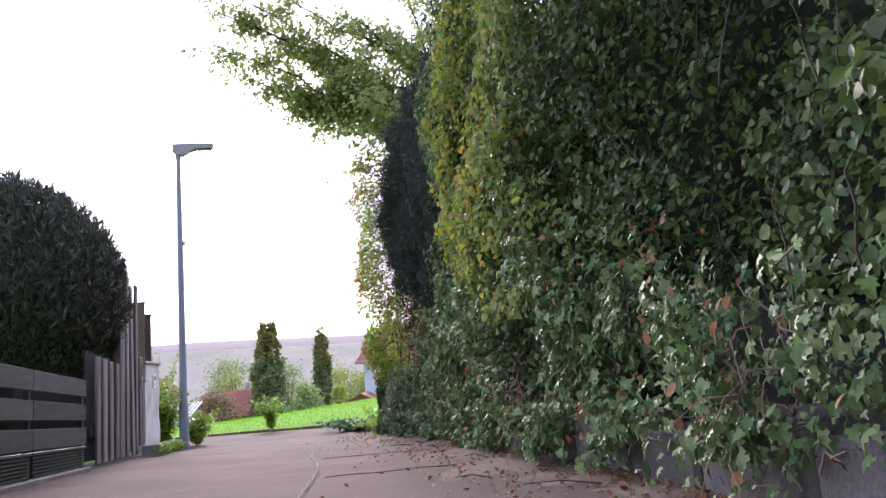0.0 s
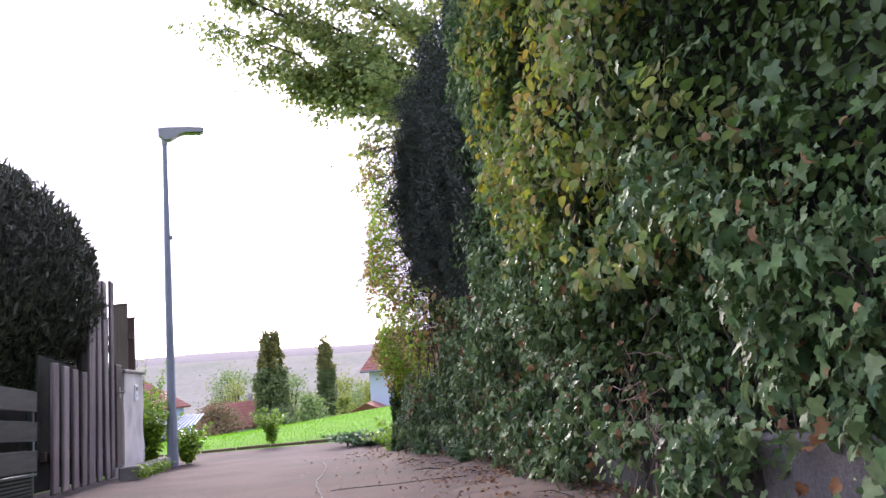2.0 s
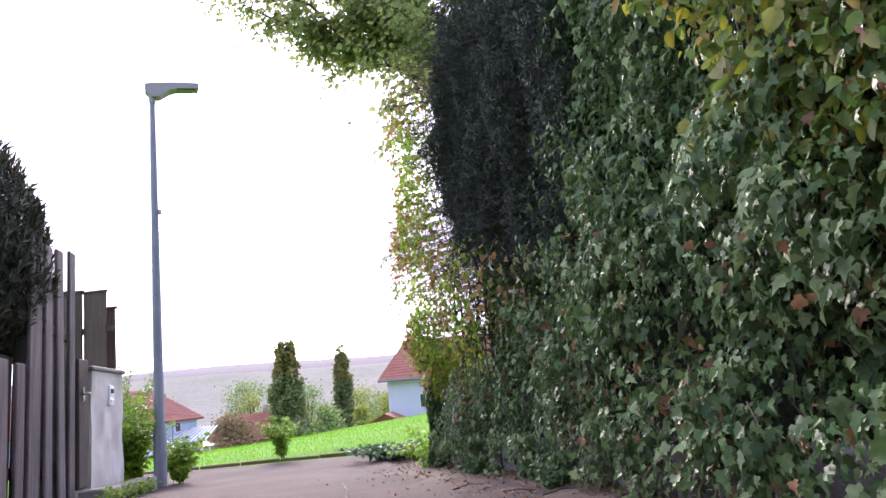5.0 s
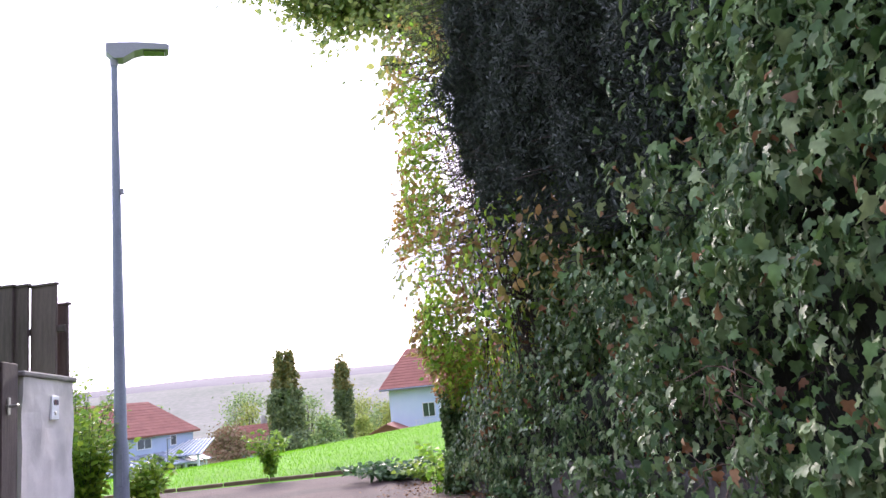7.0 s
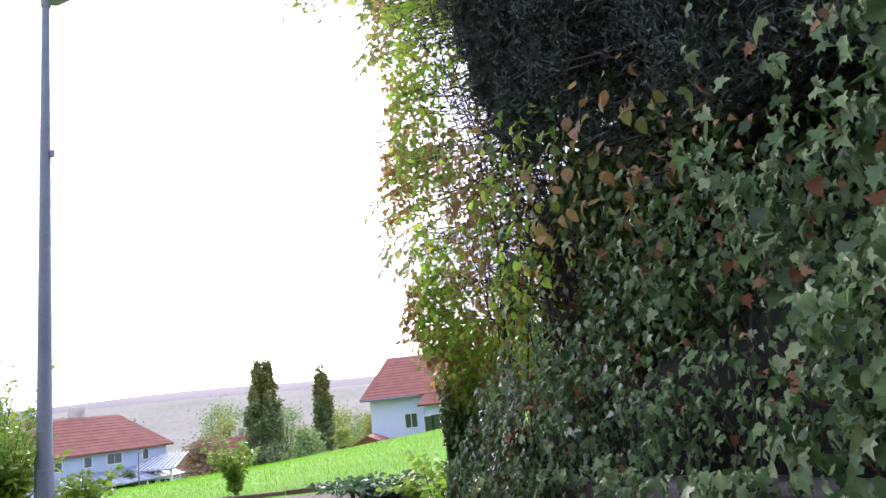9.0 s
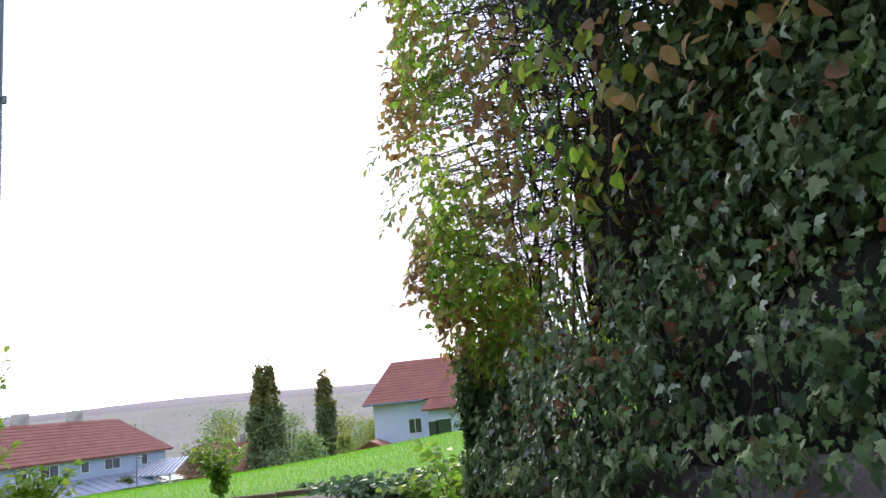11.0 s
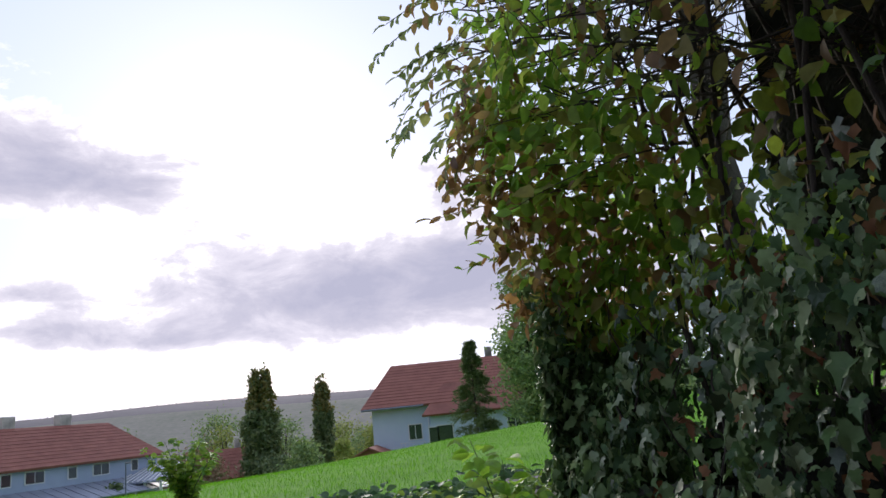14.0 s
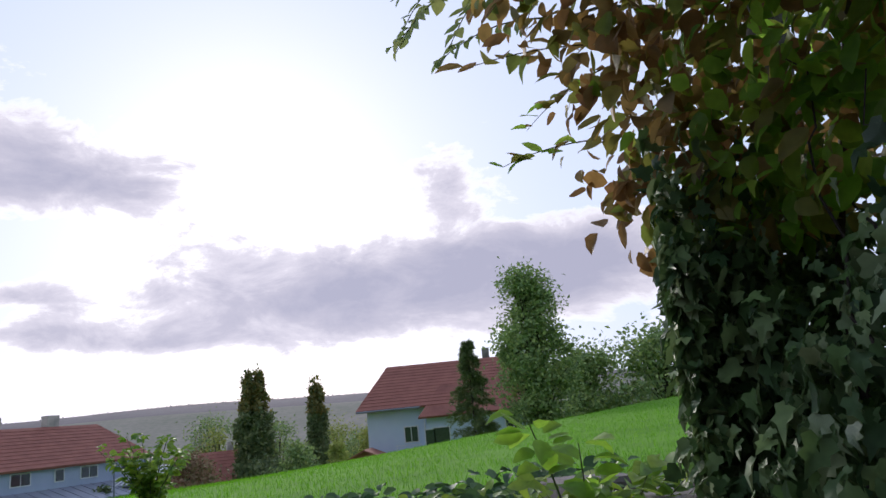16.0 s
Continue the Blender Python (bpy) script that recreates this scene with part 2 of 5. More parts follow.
FARYELLOW = leaf_material("far_yellow_leaf", [(0.3, 0.36, 0.08), (0.44, 0.46, 0.1), (0.27, 0.35, 0.09)], 0.7, 0.2)
RUSSET = leaf_material("hazed_russet_leaf", [(0.256, 0.17, 0.096), (0.352, 0.221, 0.128), (0.224, 0.238, 0.096)], 0.7, 0.2)


# ---- mesh helpers ----
def part(name, bm, mat, parent=None, label=""):
    me = bpy.data.meshes.new(name)
    bm.to_mesh(me)
    bm.free()
    me.materials.append(mat)
    ob = new(name, me)
    if parent:
        ob.parent = parent
    if label:
        tagged(ob, label)
    return ob


def array_mesh(name, verts, tris, mat, parent=None, smooth=False):
    me = bpy.data.meshes.new(name)
    verts, tris = np.asarray(verts, dtype=np.float32), np.asarray(tris, dtype=np.int32)
    me.vertices.add(len(verts))
    me.vertices.foreach_set("co", verts.ravel())
    me.loops.add(tris.size)
    me.loops.foreach_set("vertex_index", tris.ravel())
    me.polygons.add(len(tris))
    me.polygons.foreach_set("loop_start", np.arange(0, tris.size, 3, dtype=np.int32))
    if smooth:
        me.polygons.foreach_set("use_smooth", np.ones(len(tris), dtype=bool))
    me.update(calc_edges=True)
    me.materials.append(mat)
    ob = new(name, me)
    if parent:
        ob.parent = parent
    return ob


def box(bm, x0, y0, z0, x1, y1, z1, bevel=0.0, m=None):
    made = bmesh.ops.create_cube(bm, size=1, matrix=Matrix.LocRotScale(((x0 + x1) / 2, (y0 + y1) / 2, (z0 + z1) / 2), None, (x1 - x0, y1 - y0, z1 - z0)))
    vs = made["verts"]
    if bevel:
        es = list({e for v in vs for e in v.link_edges})
        vs = list({v for f in bmesh.ops.bevel(bm, geom=es, offset=bevel, segments=1, affect="EDGES")["faces"] for v in f.verts} | {v for v in vs if v.is_valid})
    if m:
        bmesh.ops.transform(bm, matrix=m, verts=[v for v in vs if v.is_valid])
    return bm


def box_part(name, size, bevel, mat, parent, m, label=""):
    """A bevelled board of that size, centred, at the pose m."""
    bm = bmesh.new()
    a, b, c = (s / 2 for s in size)
    box(bm, -a, -b, -c, a, b, c, bevel)
    ob = part(name, bm, mat, parent, label)
    ob.matrix_local = m
    return ob


def tubes(name, lines, mat, parent=None, sides=5, smooth=True):
    """Tapered round branches: each line is a list of (x, y, z, radius)."""
    verts, tris = [], []
    for line in lines:
        base = len(verts)
        for i, (x, y, z, r) in enumerate(line):
            a, b = line[max(0, i - 1)], line[min(len(line) - 1, i + 1)]
            d = Vector((b[0] - a[0], b[1] - a[1], b[2] - a[2])).normalized()
            u = d.orthogonal().normalized()
            w = d.cross(u)
            for k in range(sides):
                g = 2 * math.pi * k / sides
                q = Vector((x, y, z)) + (u * math.cos(g) + w * math.sin(g)) * r
                verts.append(tuple(q))
        for i in range(len(line) - 1):
            for k in range(sides):
                p0, p1 = base + i * sides + k, base + i * sides + (k + 1) % sides
                tris += [(p0, p1, p1 + sides), (p0, p1 + sides, p0 + sides)]
    return array_mesh(name, verts, tris, mat, parent, smooth)


IVY_V = np.array([(0, .34, -.03), (0, 0, -.02), (-.25, -.1, .02), (-.46, .12, -.02), (-.29, .34, .06), (-.38, .55, -.01), (-.17, .65, .06), (0, 1.06, -.16),
                  (.17, .65, .06), (.38, .55, -.01), (.29, .34, .06), (.46, .12, -.02), (.25, -.1, .02)])
IVY_T = np.array([(0, i, i + 1) for i in range(1, 12)] + [(0, 12, 1)])
OVAL_V = np.array([(0, .5, 0), (0, 0, 0), (-.24, .16, .06), (-.36, .42, .09), (-.24, .76, .05), (0, 1, -.05), (.24, .76, .05), (.36, .42, .09), (.24, .16, .06)])
OVAL_T = np.array([(0, i, i + 1) for i in range(1, 8)] + [(0, 8, 1)])
SMALL_V = np.array([(0, 0, 0), (-.3, .45, .08), (0, 1, 0), (.3, .45, .08)])
SMALL_T = np.array([(0, 2, 1), (0, 3, 2)])
NEEDLE_V = np.array([(0, 0, 0), (-.09, .5, .03), (0, 1, 0), (.09, .5, .03), (-.32, .75, .1), (-.18, .62, 0), (.32, .75, .1), (.18, .62, 0), (0, .3, 0)])
NEEDLE_T = np.array([(0, 2, 1), (0, 3, 2), (8, 5, 4), (8, 6, 7)])
BLADE_V = np.array([(-.04, 0, 0), (.04, 0, 0), (.03, .55, .06), (-.03, .55, .06), (0, 1, .22)])
BLADE_T = np.array([(0, 1, 2), (0, 2, 3), (3, 2, 4)])


rng = np.random.default_rng(7)


def unit(v):
    return v / np.maximum(1e-6, np.linalg.norm(v, axis=1, keepdims=True))


def leaf_array(shape, pos, out, tip, size):
    tv, tt = shape
    n = unit(out)
    t = unit(tip - n * np.sum(tip * n, axis=1, keepdims=True))
    s = np.cross(t, n)
    size = np.asarray(size).reshape(-1, 1, 1)
    m = len(pos)
    # every leaf curls a little differently along and across, and differs in breadth
    curl, cup, broad = rng.normal(-0.12, 0.3, (m, 1)), rng.normal(0.1, 0.45, (m, 1)), rng.uniform(0.75, 1.15, (m, 1))
    across, along = tv[None, :, 0] * broad, tv[None, :, 1]
    lift = tv[None, :, 2] + curl * (along - 0.3) ** 2 + cup * across ** 2
    v = pos[:, None, :] + size * (s[:, None, :] * across[:, :, None] + t[:, None, :] * np.repeat(along, m, 0)[:, :, None] + n[:, None, :] * lift[:, :, None])
    f = tt[None] + (np.arange(len(pos)) * len(tv))[:, None, None]
    return v.reshape(-1, 3), f.reshape(-1, 3)


def leaves(name, shape, pos, out, tip, size, mat, parent=None):
    v, f = leaf_array(shape, np.asarray(pos, dtype=float), np.asarray(out, dtype=float), np.asarray(tip, dtype=float), size)
    return tagged(array_mesh(name, v, f, mat, parent, True), kind="stuff")


IVY_LEAF, OVAL_LEAF, SMALL_LEAF, NEEDLE, BLADE = (IVY_V, IVY_T), (OVAL_V, OVAL_T), (SMALL_V, SMALL_T), (NEEDLE_V, NEEDLE_T), (BLADE_V, BLADE_T)


def wobble(p, scale, seed=0.0):
    return np.array([noise.noise(Vector((x * scale + seed, y * scale - seed, z * scale + 2 * seed))) for x, y, z in p])


GROUPS = {"valley_tree": "trees in the valley", "garden_tree": "trees beyond the meadow", "columnar_poplar": "pair of columnar trees", "cottage": "distant cottages",
          "weed_tuft": "tufts along the wall", "bramble": "brambles at the wall's end", "roadside_shrub": "shrubs round the lamp", "weed_clump": "weeds at the wall's end"}


def thing(name, label, category, at=(0, 0, 0), group="", kind=""):
    group = group or GROUPS.get(name, "")
    ob = new(name)
    ob.location = at
    return tagged(ob, label, category, group, kind)


# ---- ground ----
def road_z(y):
    if y < 14:
        return -0.065 * y
    if y < 18:
        u = (y - 14) / 4
        return -0.91 - 0.13 * (u - 0.5 * u * u) * 2
    return -1.04


def smooth(a, b, v):
    u = min(1.0, max(0.0, (v - a) / (b - a)))
    return u * u * (3 - 2 * u)


def ground_z(x, y):
    crest = -1.12 + 0.095 * (max(-40, min(30, x)) + 1)
    z = road_z(y)
    if y > 19:
        u = min(1.0, (y - 19) / 26)
        z = (1 - u) * z + u * crest
    if y > 45:
        d = y - 45
        z = crest * max(0, 1 - d / 200) - 9 * smooth(0, 60, d) - 22 * smooth(40, 260, d)
        ridge = 43 - 0.028 * (x + 250) + 5 * math.sin(x * 0.004 + 1.0) + 2.5 * math.sin(x * 0.013)
        z += (ridge + 31) * smooth(380, 960, y)
        z -= 60 * smooth(1050, 2500, y)
    return z


def build_ground():
    ys = [-60, -40, -25] + [-15 + i for i in range(75)] + [60 + 4 * i for i in range(25)] + [165 + 30 * i for i in range(40)] + [1400, 1700, 2200, 3000, 4000]
    near = [i * 1.0 for i in range(-30, 31)]
    xs = [-4000, -2500, -1600] + [-1200 + 60 * i for i in range(19)] + [-90, -70, -55, -45, -37] + near + [37, 45, 55, 70, 90] + [120 + 60 * i for i in range(15)] + [1300, 2000, 3000]
    verts = []
    for y in ys:
        for x in xs:
            z = ground_z(x, y)
            if y < 20.5 and not (-9 < x < 3):
                z += 0.06 * min(10, abs(x + 3) - 6) if x > 0 else 0
            verts.append((x, y, z - (0.03 if y < 19.5 else 0) + (0.05 * noise.noise(Vector((x * 0.3, y * 0.3, 0))) if 22 < y < 60 else 0)))
    nx = len(xs)
    tris = []
    for j in range(len(ys) - 1):
        for i in range(nx - 1):
            a = j * nx + i
            tris += [(a, a + 1, a + nx + 1), (a, a + nx + 1, a + nx)]
    ob = array_mesh("ground", verts, tris, GRASS_GROUND, smooth=True)
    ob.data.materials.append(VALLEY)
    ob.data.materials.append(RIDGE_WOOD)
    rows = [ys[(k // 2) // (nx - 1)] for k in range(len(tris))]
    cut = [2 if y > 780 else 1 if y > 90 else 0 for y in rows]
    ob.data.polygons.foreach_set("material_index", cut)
    return tagged(ob, "bright green meadow falling away to valley fields and a wooded ridge", "ground", kind="structure")


build_ground()


def hedge_x(y):
    pts = [(-8, 1.1), (0, 0.85), (3.5, 0.6), (4.2, 0.5), (5.3, 0.22), (7.7, -0.22), (9.4, -0.5), (10.6, -0.85), (11.8, -1.26), (12.9, -1.62), (14, -1.85), (15.7, -2.05), (17, -2.15)]
    return float(np.interp(y, [p[0] for p in pts], [p[1] for p in pts]))


def left_x(y):
    pts = [(-8, -2.1), (0, -3.2), (6.4, -4.8), (9.2, -5.5), (12.4, -6.4), (14.7, -6.6), (16.2, -6.85), (17.2, -7.3), (18.2, -9.5), (19, -14)]
    return float(np.interp(y, [p[0] for p in pts], [p[1] for p in pts]))


def build_road():
    verts, tris = [], []
    n = 24
    ys = [-8 + 0.5 * i for i in range(54)]
    for y in ys:
        a = left_x(y)
        b = hedge_x(y) + 0.5 if y < 15.6 else hedge_x(15.6) + 0.5 + (y - 15.6) * 2.2
        for i in range(n + 1):
            x = a + (b - a) * i / n
            verts.append((x, y, road_z(y) + 0.012 * noise.noise(Vector((x * 0.8, y * 0.8, 3))) + 0.05 * smooth(0.7, 0.0, b - 0.5 - x)))
    for j in range(len(ys) - 1):
        for i in range(n):
            q = j * (n + 1) + i
            tris += [(q, q + 1, q + n + 2), (q, q + n + 2, q + n + 1)]
    return tagged(array_mesh("road", verts, tris, ASPHALT, smooth=True), "worn reddish-grey asphalt lane with cracks and leaf litter", "road", kind="structure")


build_road()


# ---- kerb at the lane's end ----
def build_kerb():
    kerb = thing("kerb", "low concrete edging stones between the lane and the meadow", "kerb", kind="structure")
    x = -8.6
    pts = []
    while x < -1.0:
        pts.append((x, 19.1 - 0.03 * max(0, -4.5 - x) ** 2 - 0.012 * max(0, x + 4) ** 2))
        x += 0.8
    bm = bmesh.new()
    box(bm, -0.39, -0.04, -0.14, 0.39, 0.04, 0.03, 0.012)
    first = part("edging_stone", bm, KERBSTONE, kerb)
    me = first.data
    for i, ((x0, y0), (x1, y1)) in enumerate(zip(pts, pts[1:])):
        ob = first if i == 0 else new("edging_stone", me)
        ob.parent = kerb
        ob.matrix_local = pose((x0 + x1) / 2, (y0 + y1) / 2, road_z(20) + 0.01 * random.uniform(-1, 1), 0, random.uniform(-1, 1), math.degrees(math.atan2(y1 - y0, x1 - x0)))


build_kerb()


# ---- retaining wall under the hedge ----
def build_wall():
    wall = thing("wall_east", "low grey concrete block wall under the ivy hedge", "wall", kind="structure")
    y = -7.0
    while y < 15.0:
        step = random.uniform(0.75, 0.95)
        xa, xb = hedge_x(y), hedge_x(y + step)
        ang = math.degrees(math.atan2(-(xb - xa), step))
        h = random.uniform(0.28, 0.36)
        box_part("block", (0.3, step - 0.015, h + 0.3), 0.02, WALLSTONE, wall,
                 pose((xa + xb) / 2 + 0.24 + random.uniform(-0.01, 0.02), y + step / 2, road_z(y + step / 2) + (h - 0.3) / 2, -3.7, 0, ang))
        y += step


build_wall()


# ---- the hedge, piece by piece ----
def limb(start, end, r0, r1, n=8, sag=0.0, wander=0.25):
    a, b = Vector(start), Vector(end)
    length = (b - a).length
    pts = []
    for k in range(n):
        u = k / (n - 1)
        q = a.lerp(b, u) + Vector((random.uniform(-1, 1), random.uniform(-1, 1), random.uniform(-1, 1))) * wander * length * 0.12 * math.sin(math.pi * u)
        pts.append((q.x, q.y, q.z + sag * 4 * u * (1 - u), r0 + (r1 - r0) * u))
    return pts


def face_points(n, y0, y1, z0, z1, depth, bulge=0.16, seed=0.0, lift=None):
    """Places on the hedge's uneven face, their outward way, and how deep each lies."""
    y = rng.uniform(y0, y1, n)
    h = rng.uniform(0, 1, n)
    base = np.array([road_z(v) for v in y])
    top = np.array([lift(v) for v in y]) if lift else np.full(n, z1)
    z = base + z0 + (top - z0) * h
    d = rng.random(n) ** 1.6 * depth
    x = np.array([hedge_x(v) for v in y])
    p = np.stack([x, y, z], 1)
    w = wobble(p, 0.9, seed) + 0.6 * wobble(p, 2.6, seed + 5)
    p[:, 0] += d - bulge * w
    slope = np.array([(hedge_x(v + 0.3) - hedge_x(v - 0.3)) / 0.6 for v in y])
    out = np.stack([-np.ones(n), slope, np.zeros(n)], 1)
    return p, out, d


def ivy_top(y):
    return float(np.interp(y, [-8, 1, 2.5, 4, 5.5, 7, 9, 10.5, 11.3, 12.0, 13.0, 13.8], [0.65, 0.75, 1.0, 1.4, 1.55, 1.5, 1.65, 1.65, 1.4, 1.0, 0.95, 1.05]))


def hang(p, out, spread_out, droop, up=0.25):
    n = len(p)
    o = unit(out) + rng.normal(0, spread_out, (n, 3)) + np.array([0, 0, up])
    t = np.array([0, 0, -1.0]) * droop + rng.normal(0, 0.55, (n, 3))
    return o, t


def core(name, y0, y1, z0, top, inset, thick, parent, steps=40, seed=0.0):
    """A solid near-black core standing for the shade inside a hedge, with an uneven face."""
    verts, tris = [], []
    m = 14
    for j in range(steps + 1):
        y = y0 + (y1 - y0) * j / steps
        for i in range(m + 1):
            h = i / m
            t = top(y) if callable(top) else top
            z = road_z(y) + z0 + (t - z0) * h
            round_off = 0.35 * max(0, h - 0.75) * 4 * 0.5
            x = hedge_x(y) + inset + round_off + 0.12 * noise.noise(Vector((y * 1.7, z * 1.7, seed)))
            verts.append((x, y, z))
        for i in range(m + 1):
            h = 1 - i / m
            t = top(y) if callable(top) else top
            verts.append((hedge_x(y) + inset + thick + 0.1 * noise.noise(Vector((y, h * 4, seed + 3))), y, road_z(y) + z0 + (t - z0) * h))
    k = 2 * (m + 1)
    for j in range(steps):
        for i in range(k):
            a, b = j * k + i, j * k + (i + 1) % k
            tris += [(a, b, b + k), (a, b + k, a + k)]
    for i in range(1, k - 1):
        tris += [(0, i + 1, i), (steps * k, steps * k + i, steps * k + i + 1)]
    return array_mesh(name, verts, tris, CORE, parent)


def build_ivy():
    ivy = thing("ivy_hedge", "glossy dark green ivy climbing over the low wall", "ivy")
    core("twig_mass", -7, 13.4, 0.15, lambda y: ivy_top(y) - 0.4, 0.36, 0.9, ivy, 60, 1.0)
    # the main sheet of leaves
    n = 100000
    p, out, d = face_points(n, -6, 13.6, 0.03, 1.5, 0.48, 0.3, 1.0, ivy_top)
    ragged = p[:, 2] - np.array([road_z(v) for v in p[:, 1]])
    lump = wobble(p, 1.9, 83) + 0.7 * wobble(p, 5.0, 91)
    keep = (ragged > 0.13 + 0.12 * np.clip((8 - p[:, 1]) / 3, 0, 1) + 0.4 * wobble(p * np.array([0, 1, 0]), 1.9, 4)) | (rng.random(n) < 0.12)
    # over the wall the leaves hang in front of its face
    low = ragged < 0.42
    p[:, 0] = np.where(low, np.array([hedge_x(v) for v in p[:, 1]]) + 0.06 - 0.14 * rng.random(n), p[:, 0])
    topmost = np.array([ivy_top(v) for v in p[:, 1]])
    keep &= ragged < topmost - 0.3 + 0.75 * wobble(p * np.array([0, 1, 0.4]), 1.3, 14) + 0.3 * rng.random(n)
    # gaps in which the dark inside shows
    keep &= (wobble(p, 2.6, 51) > np.where(p[:, 1] > 10.3, -0.08, -0.16)) | (rng.random(n) < 0.22)
    # tufts stand out with dark hollows between them
    keep &= (lump > -0.16) | (rng.random(n) < 0.22)
    p[:, 0] -= 0.13 * np.clip(lump, -0.7, 0.8)
    p, out = p[keep], out[keep]
    p[:, 0] += 0.14 * np.clip((2.5 - p[:, 1]) / 1.5, 0, 1)
    o, t = hang(p, out, 0.5, 1.3, 0.4)
    size = (0.026 + 0.05 * rng.random(len(p)) ** 1.8) * np.where(p[:, 1] > 10.5, 0.85, 1.0) * np.interp(p[:, 1], [1.0, 3.5], [0.6, 1.0])
    leaves("foliage", IVY_LEAF, p, o, t, size, IVY, ivy)
    # the hedge's end, round the corner
    n = 5000
    g = rng.uniform(0, 1.9, n)
    h = rng.uniform(0, 1, n)
    r = 0.42 - 0.2 * rng.random(n) ** 2
    p = np.stack([-1.42 - np.cos(g) * r, 13.42 + np.sin(g) * r, -0.85 + 0.1 + (0.72 + 0.3 * rng.random(n) ** 2) * h], 1)
    p += 0.06 * wobble(p, 3, 2)[:, None]
    o, t = hang(p, np.stack([-np.cos(g), np.sin(g), 0 * g], 1), 0.6, 0.9, 0.35)
    leaves("end_foliage", IVY_LEAF, p, o, t, rng.uniform(0.03, 0.06, n), IVY, ivy)
    # ivy that climbs into the hedge above
    n = 26000
    p, out, d = face_points(n, -5, 13, 1.2, 3.3, 0.4, 0.2, 2.0)
    q = wobble(p, 0.75, 8)
    low = (p[:, 2] - np.array([road_z(v) for v in p[:, 1]]) - 1.2) / 2.1
    keep = q > 0.05 + 0.45 * low
    near = (p[:, 1] > 7.0) & (p[:, 1] < 9.6)
    keep &= near | ((rng.random(n) < 0.15) & (low < 0.5) & (p[:, 1] > 4))
    p, out = p[keep], out[keep]
    o, t = hang(p, out, 0.6, 0.9)
    leaves("climbing_foliage", IVY_LEAF, p, o, t, 0.03 + 0.06 * rng.random(len(p)) ** 1.7, IVY, ivy)
    # a curtain of it in front of the yew
    n = 21000
    p, out, d = face_points(n, 6.3, 9.7, 1.2, 4.4, 0.4, 0.3, 2.0)
    low = (p[:, 2] - np.array([road_z(v) for v in p[:, 1]]) - 1.2) / 3.2
    keep = (wobble(p, 1.2, 61) > -0.32 + 0.12 * low) & (p[:, 1] < 9.5 - 0.9 * np.minimum(1, 1.6 * low) + 0.5 * wobble(p, 1.4, 33))
    p, out = p[keep], out[keep]
    p[:, 0] -= 0.03
    o, t = hang(p, out, 0.5, 1.2, 0.4)
    leaves("climbing_foliage", IVY_LEAF, p, o, t, 0.03 + 0.055 * rng.random(len(p)) ** 1.7, IVY, ivy)
    # brown dead leaves caught in it
    p, out, d = face_points(700, 2.5, 13.2, 0.2, 1.4, 0.2, 0.3, 1.0, ivy_top)
    o, t = hang(p, out, 0.9, 0.8)
    leaves("dead_foliage", IVY_LEAF, p, o, t, rng.uniform(0.025, 0.06, len(p)), DEADLEAF, ivy)
    # bare stems
    lines = []
    for i in range(100):
        y = random.uniform(0, 13.2)
        z = road_z(y) + random.uniform(0.2, 0.7)
        x = hedge_x(y) + random.uniform(0.05, 0.25)
        line, dy = [], random.uniform(-0.05, 0.05)
        for k in range(9):
            line.append((x, y, z, 0.004 * (1 - k / 12)))
            x += random.uniform(-0.05, 0.045)
            y += dy + random.uniform(-0.05, 0.05)
            z += random.uniform(0.02, 0.12)
        lines.append(line)
    tagged(tubes("stem", lines, BARK, ivy, 4), kind="stuff")
    # a dry brown tangle low in the near stretch, and others further on
    for cx, cy, ch, count in ((0.74, 2.0, 0.42, 46), (0.3, 4.9, 0.45, 30), (-0.15, 7.4, 0.4, 36), (-0.4, 8.9, 0.5, 24)):
        lines, spot = [], []
        for i in range(count):
            q = Vector((cx + random.uniform(-0.06, 0.1), cy + random.gauss(0, 0.16), road_z(cy) + ch + random.gauss(0, 0.13)))
            d = Vector((random.uniform(-0.5, 0.1), random.uniform(-1, 1), random.uniform(-0.9, 0.5))).normalized() * random.uniform(0.12, 0.34)
            lines.append(limb(q, q + d, 0.0035, 0.0015, 5, 0.02, 0.9))
            spot.append(q + d * random.random())
        tagged(tubes("dry_stem", lines, DRYSTEM, ivy, 4), kind="stuff")
        spot = np.array([tuple(q) for q in spot]) + rng.normal(0, 0.05, (count, 3)) + np.array([-0.04, 0, 0.12])
        leaves("dead_foliage", OVAL_LEAF, spot, rng.normal(0, 0.5, (count, 3)) + np.array([-1, -0.3, 0.2]), rng.normal(0, 0.5, (count, 3)) + np.array([0, 0, -1]), rng.uniform(0.02, 0.05, count), DEADLEAF, ivy)
    # small young leaves, yellow-green
    p, out, d = face_points(4600, 2, 13.4, 0.3, 1.4, 0.12, 0.2, 1.0, ivy_top)
    keep = wobble(p, 1.6, 21) > 0.12
    p, out = p[keep], out[keep]
    o, t = hang(p, out, 0.7, 0.7)
    leaves("young_foliage", IVY_LEAF, p, o, t, rng.uniform(0.025, 0.05, len(p)), YOUNG, ivy)
    # the nearest large leaves, one by one
    p, out, d = face_points(300, 10.6, 13.2, 0.35, 1.5, 0.05, 0.2, 1.0, ivy_top)
    p[:, 0] -= 0.03
    o, t = hang(p, out, 0.35, 1.2)
    meshes = []
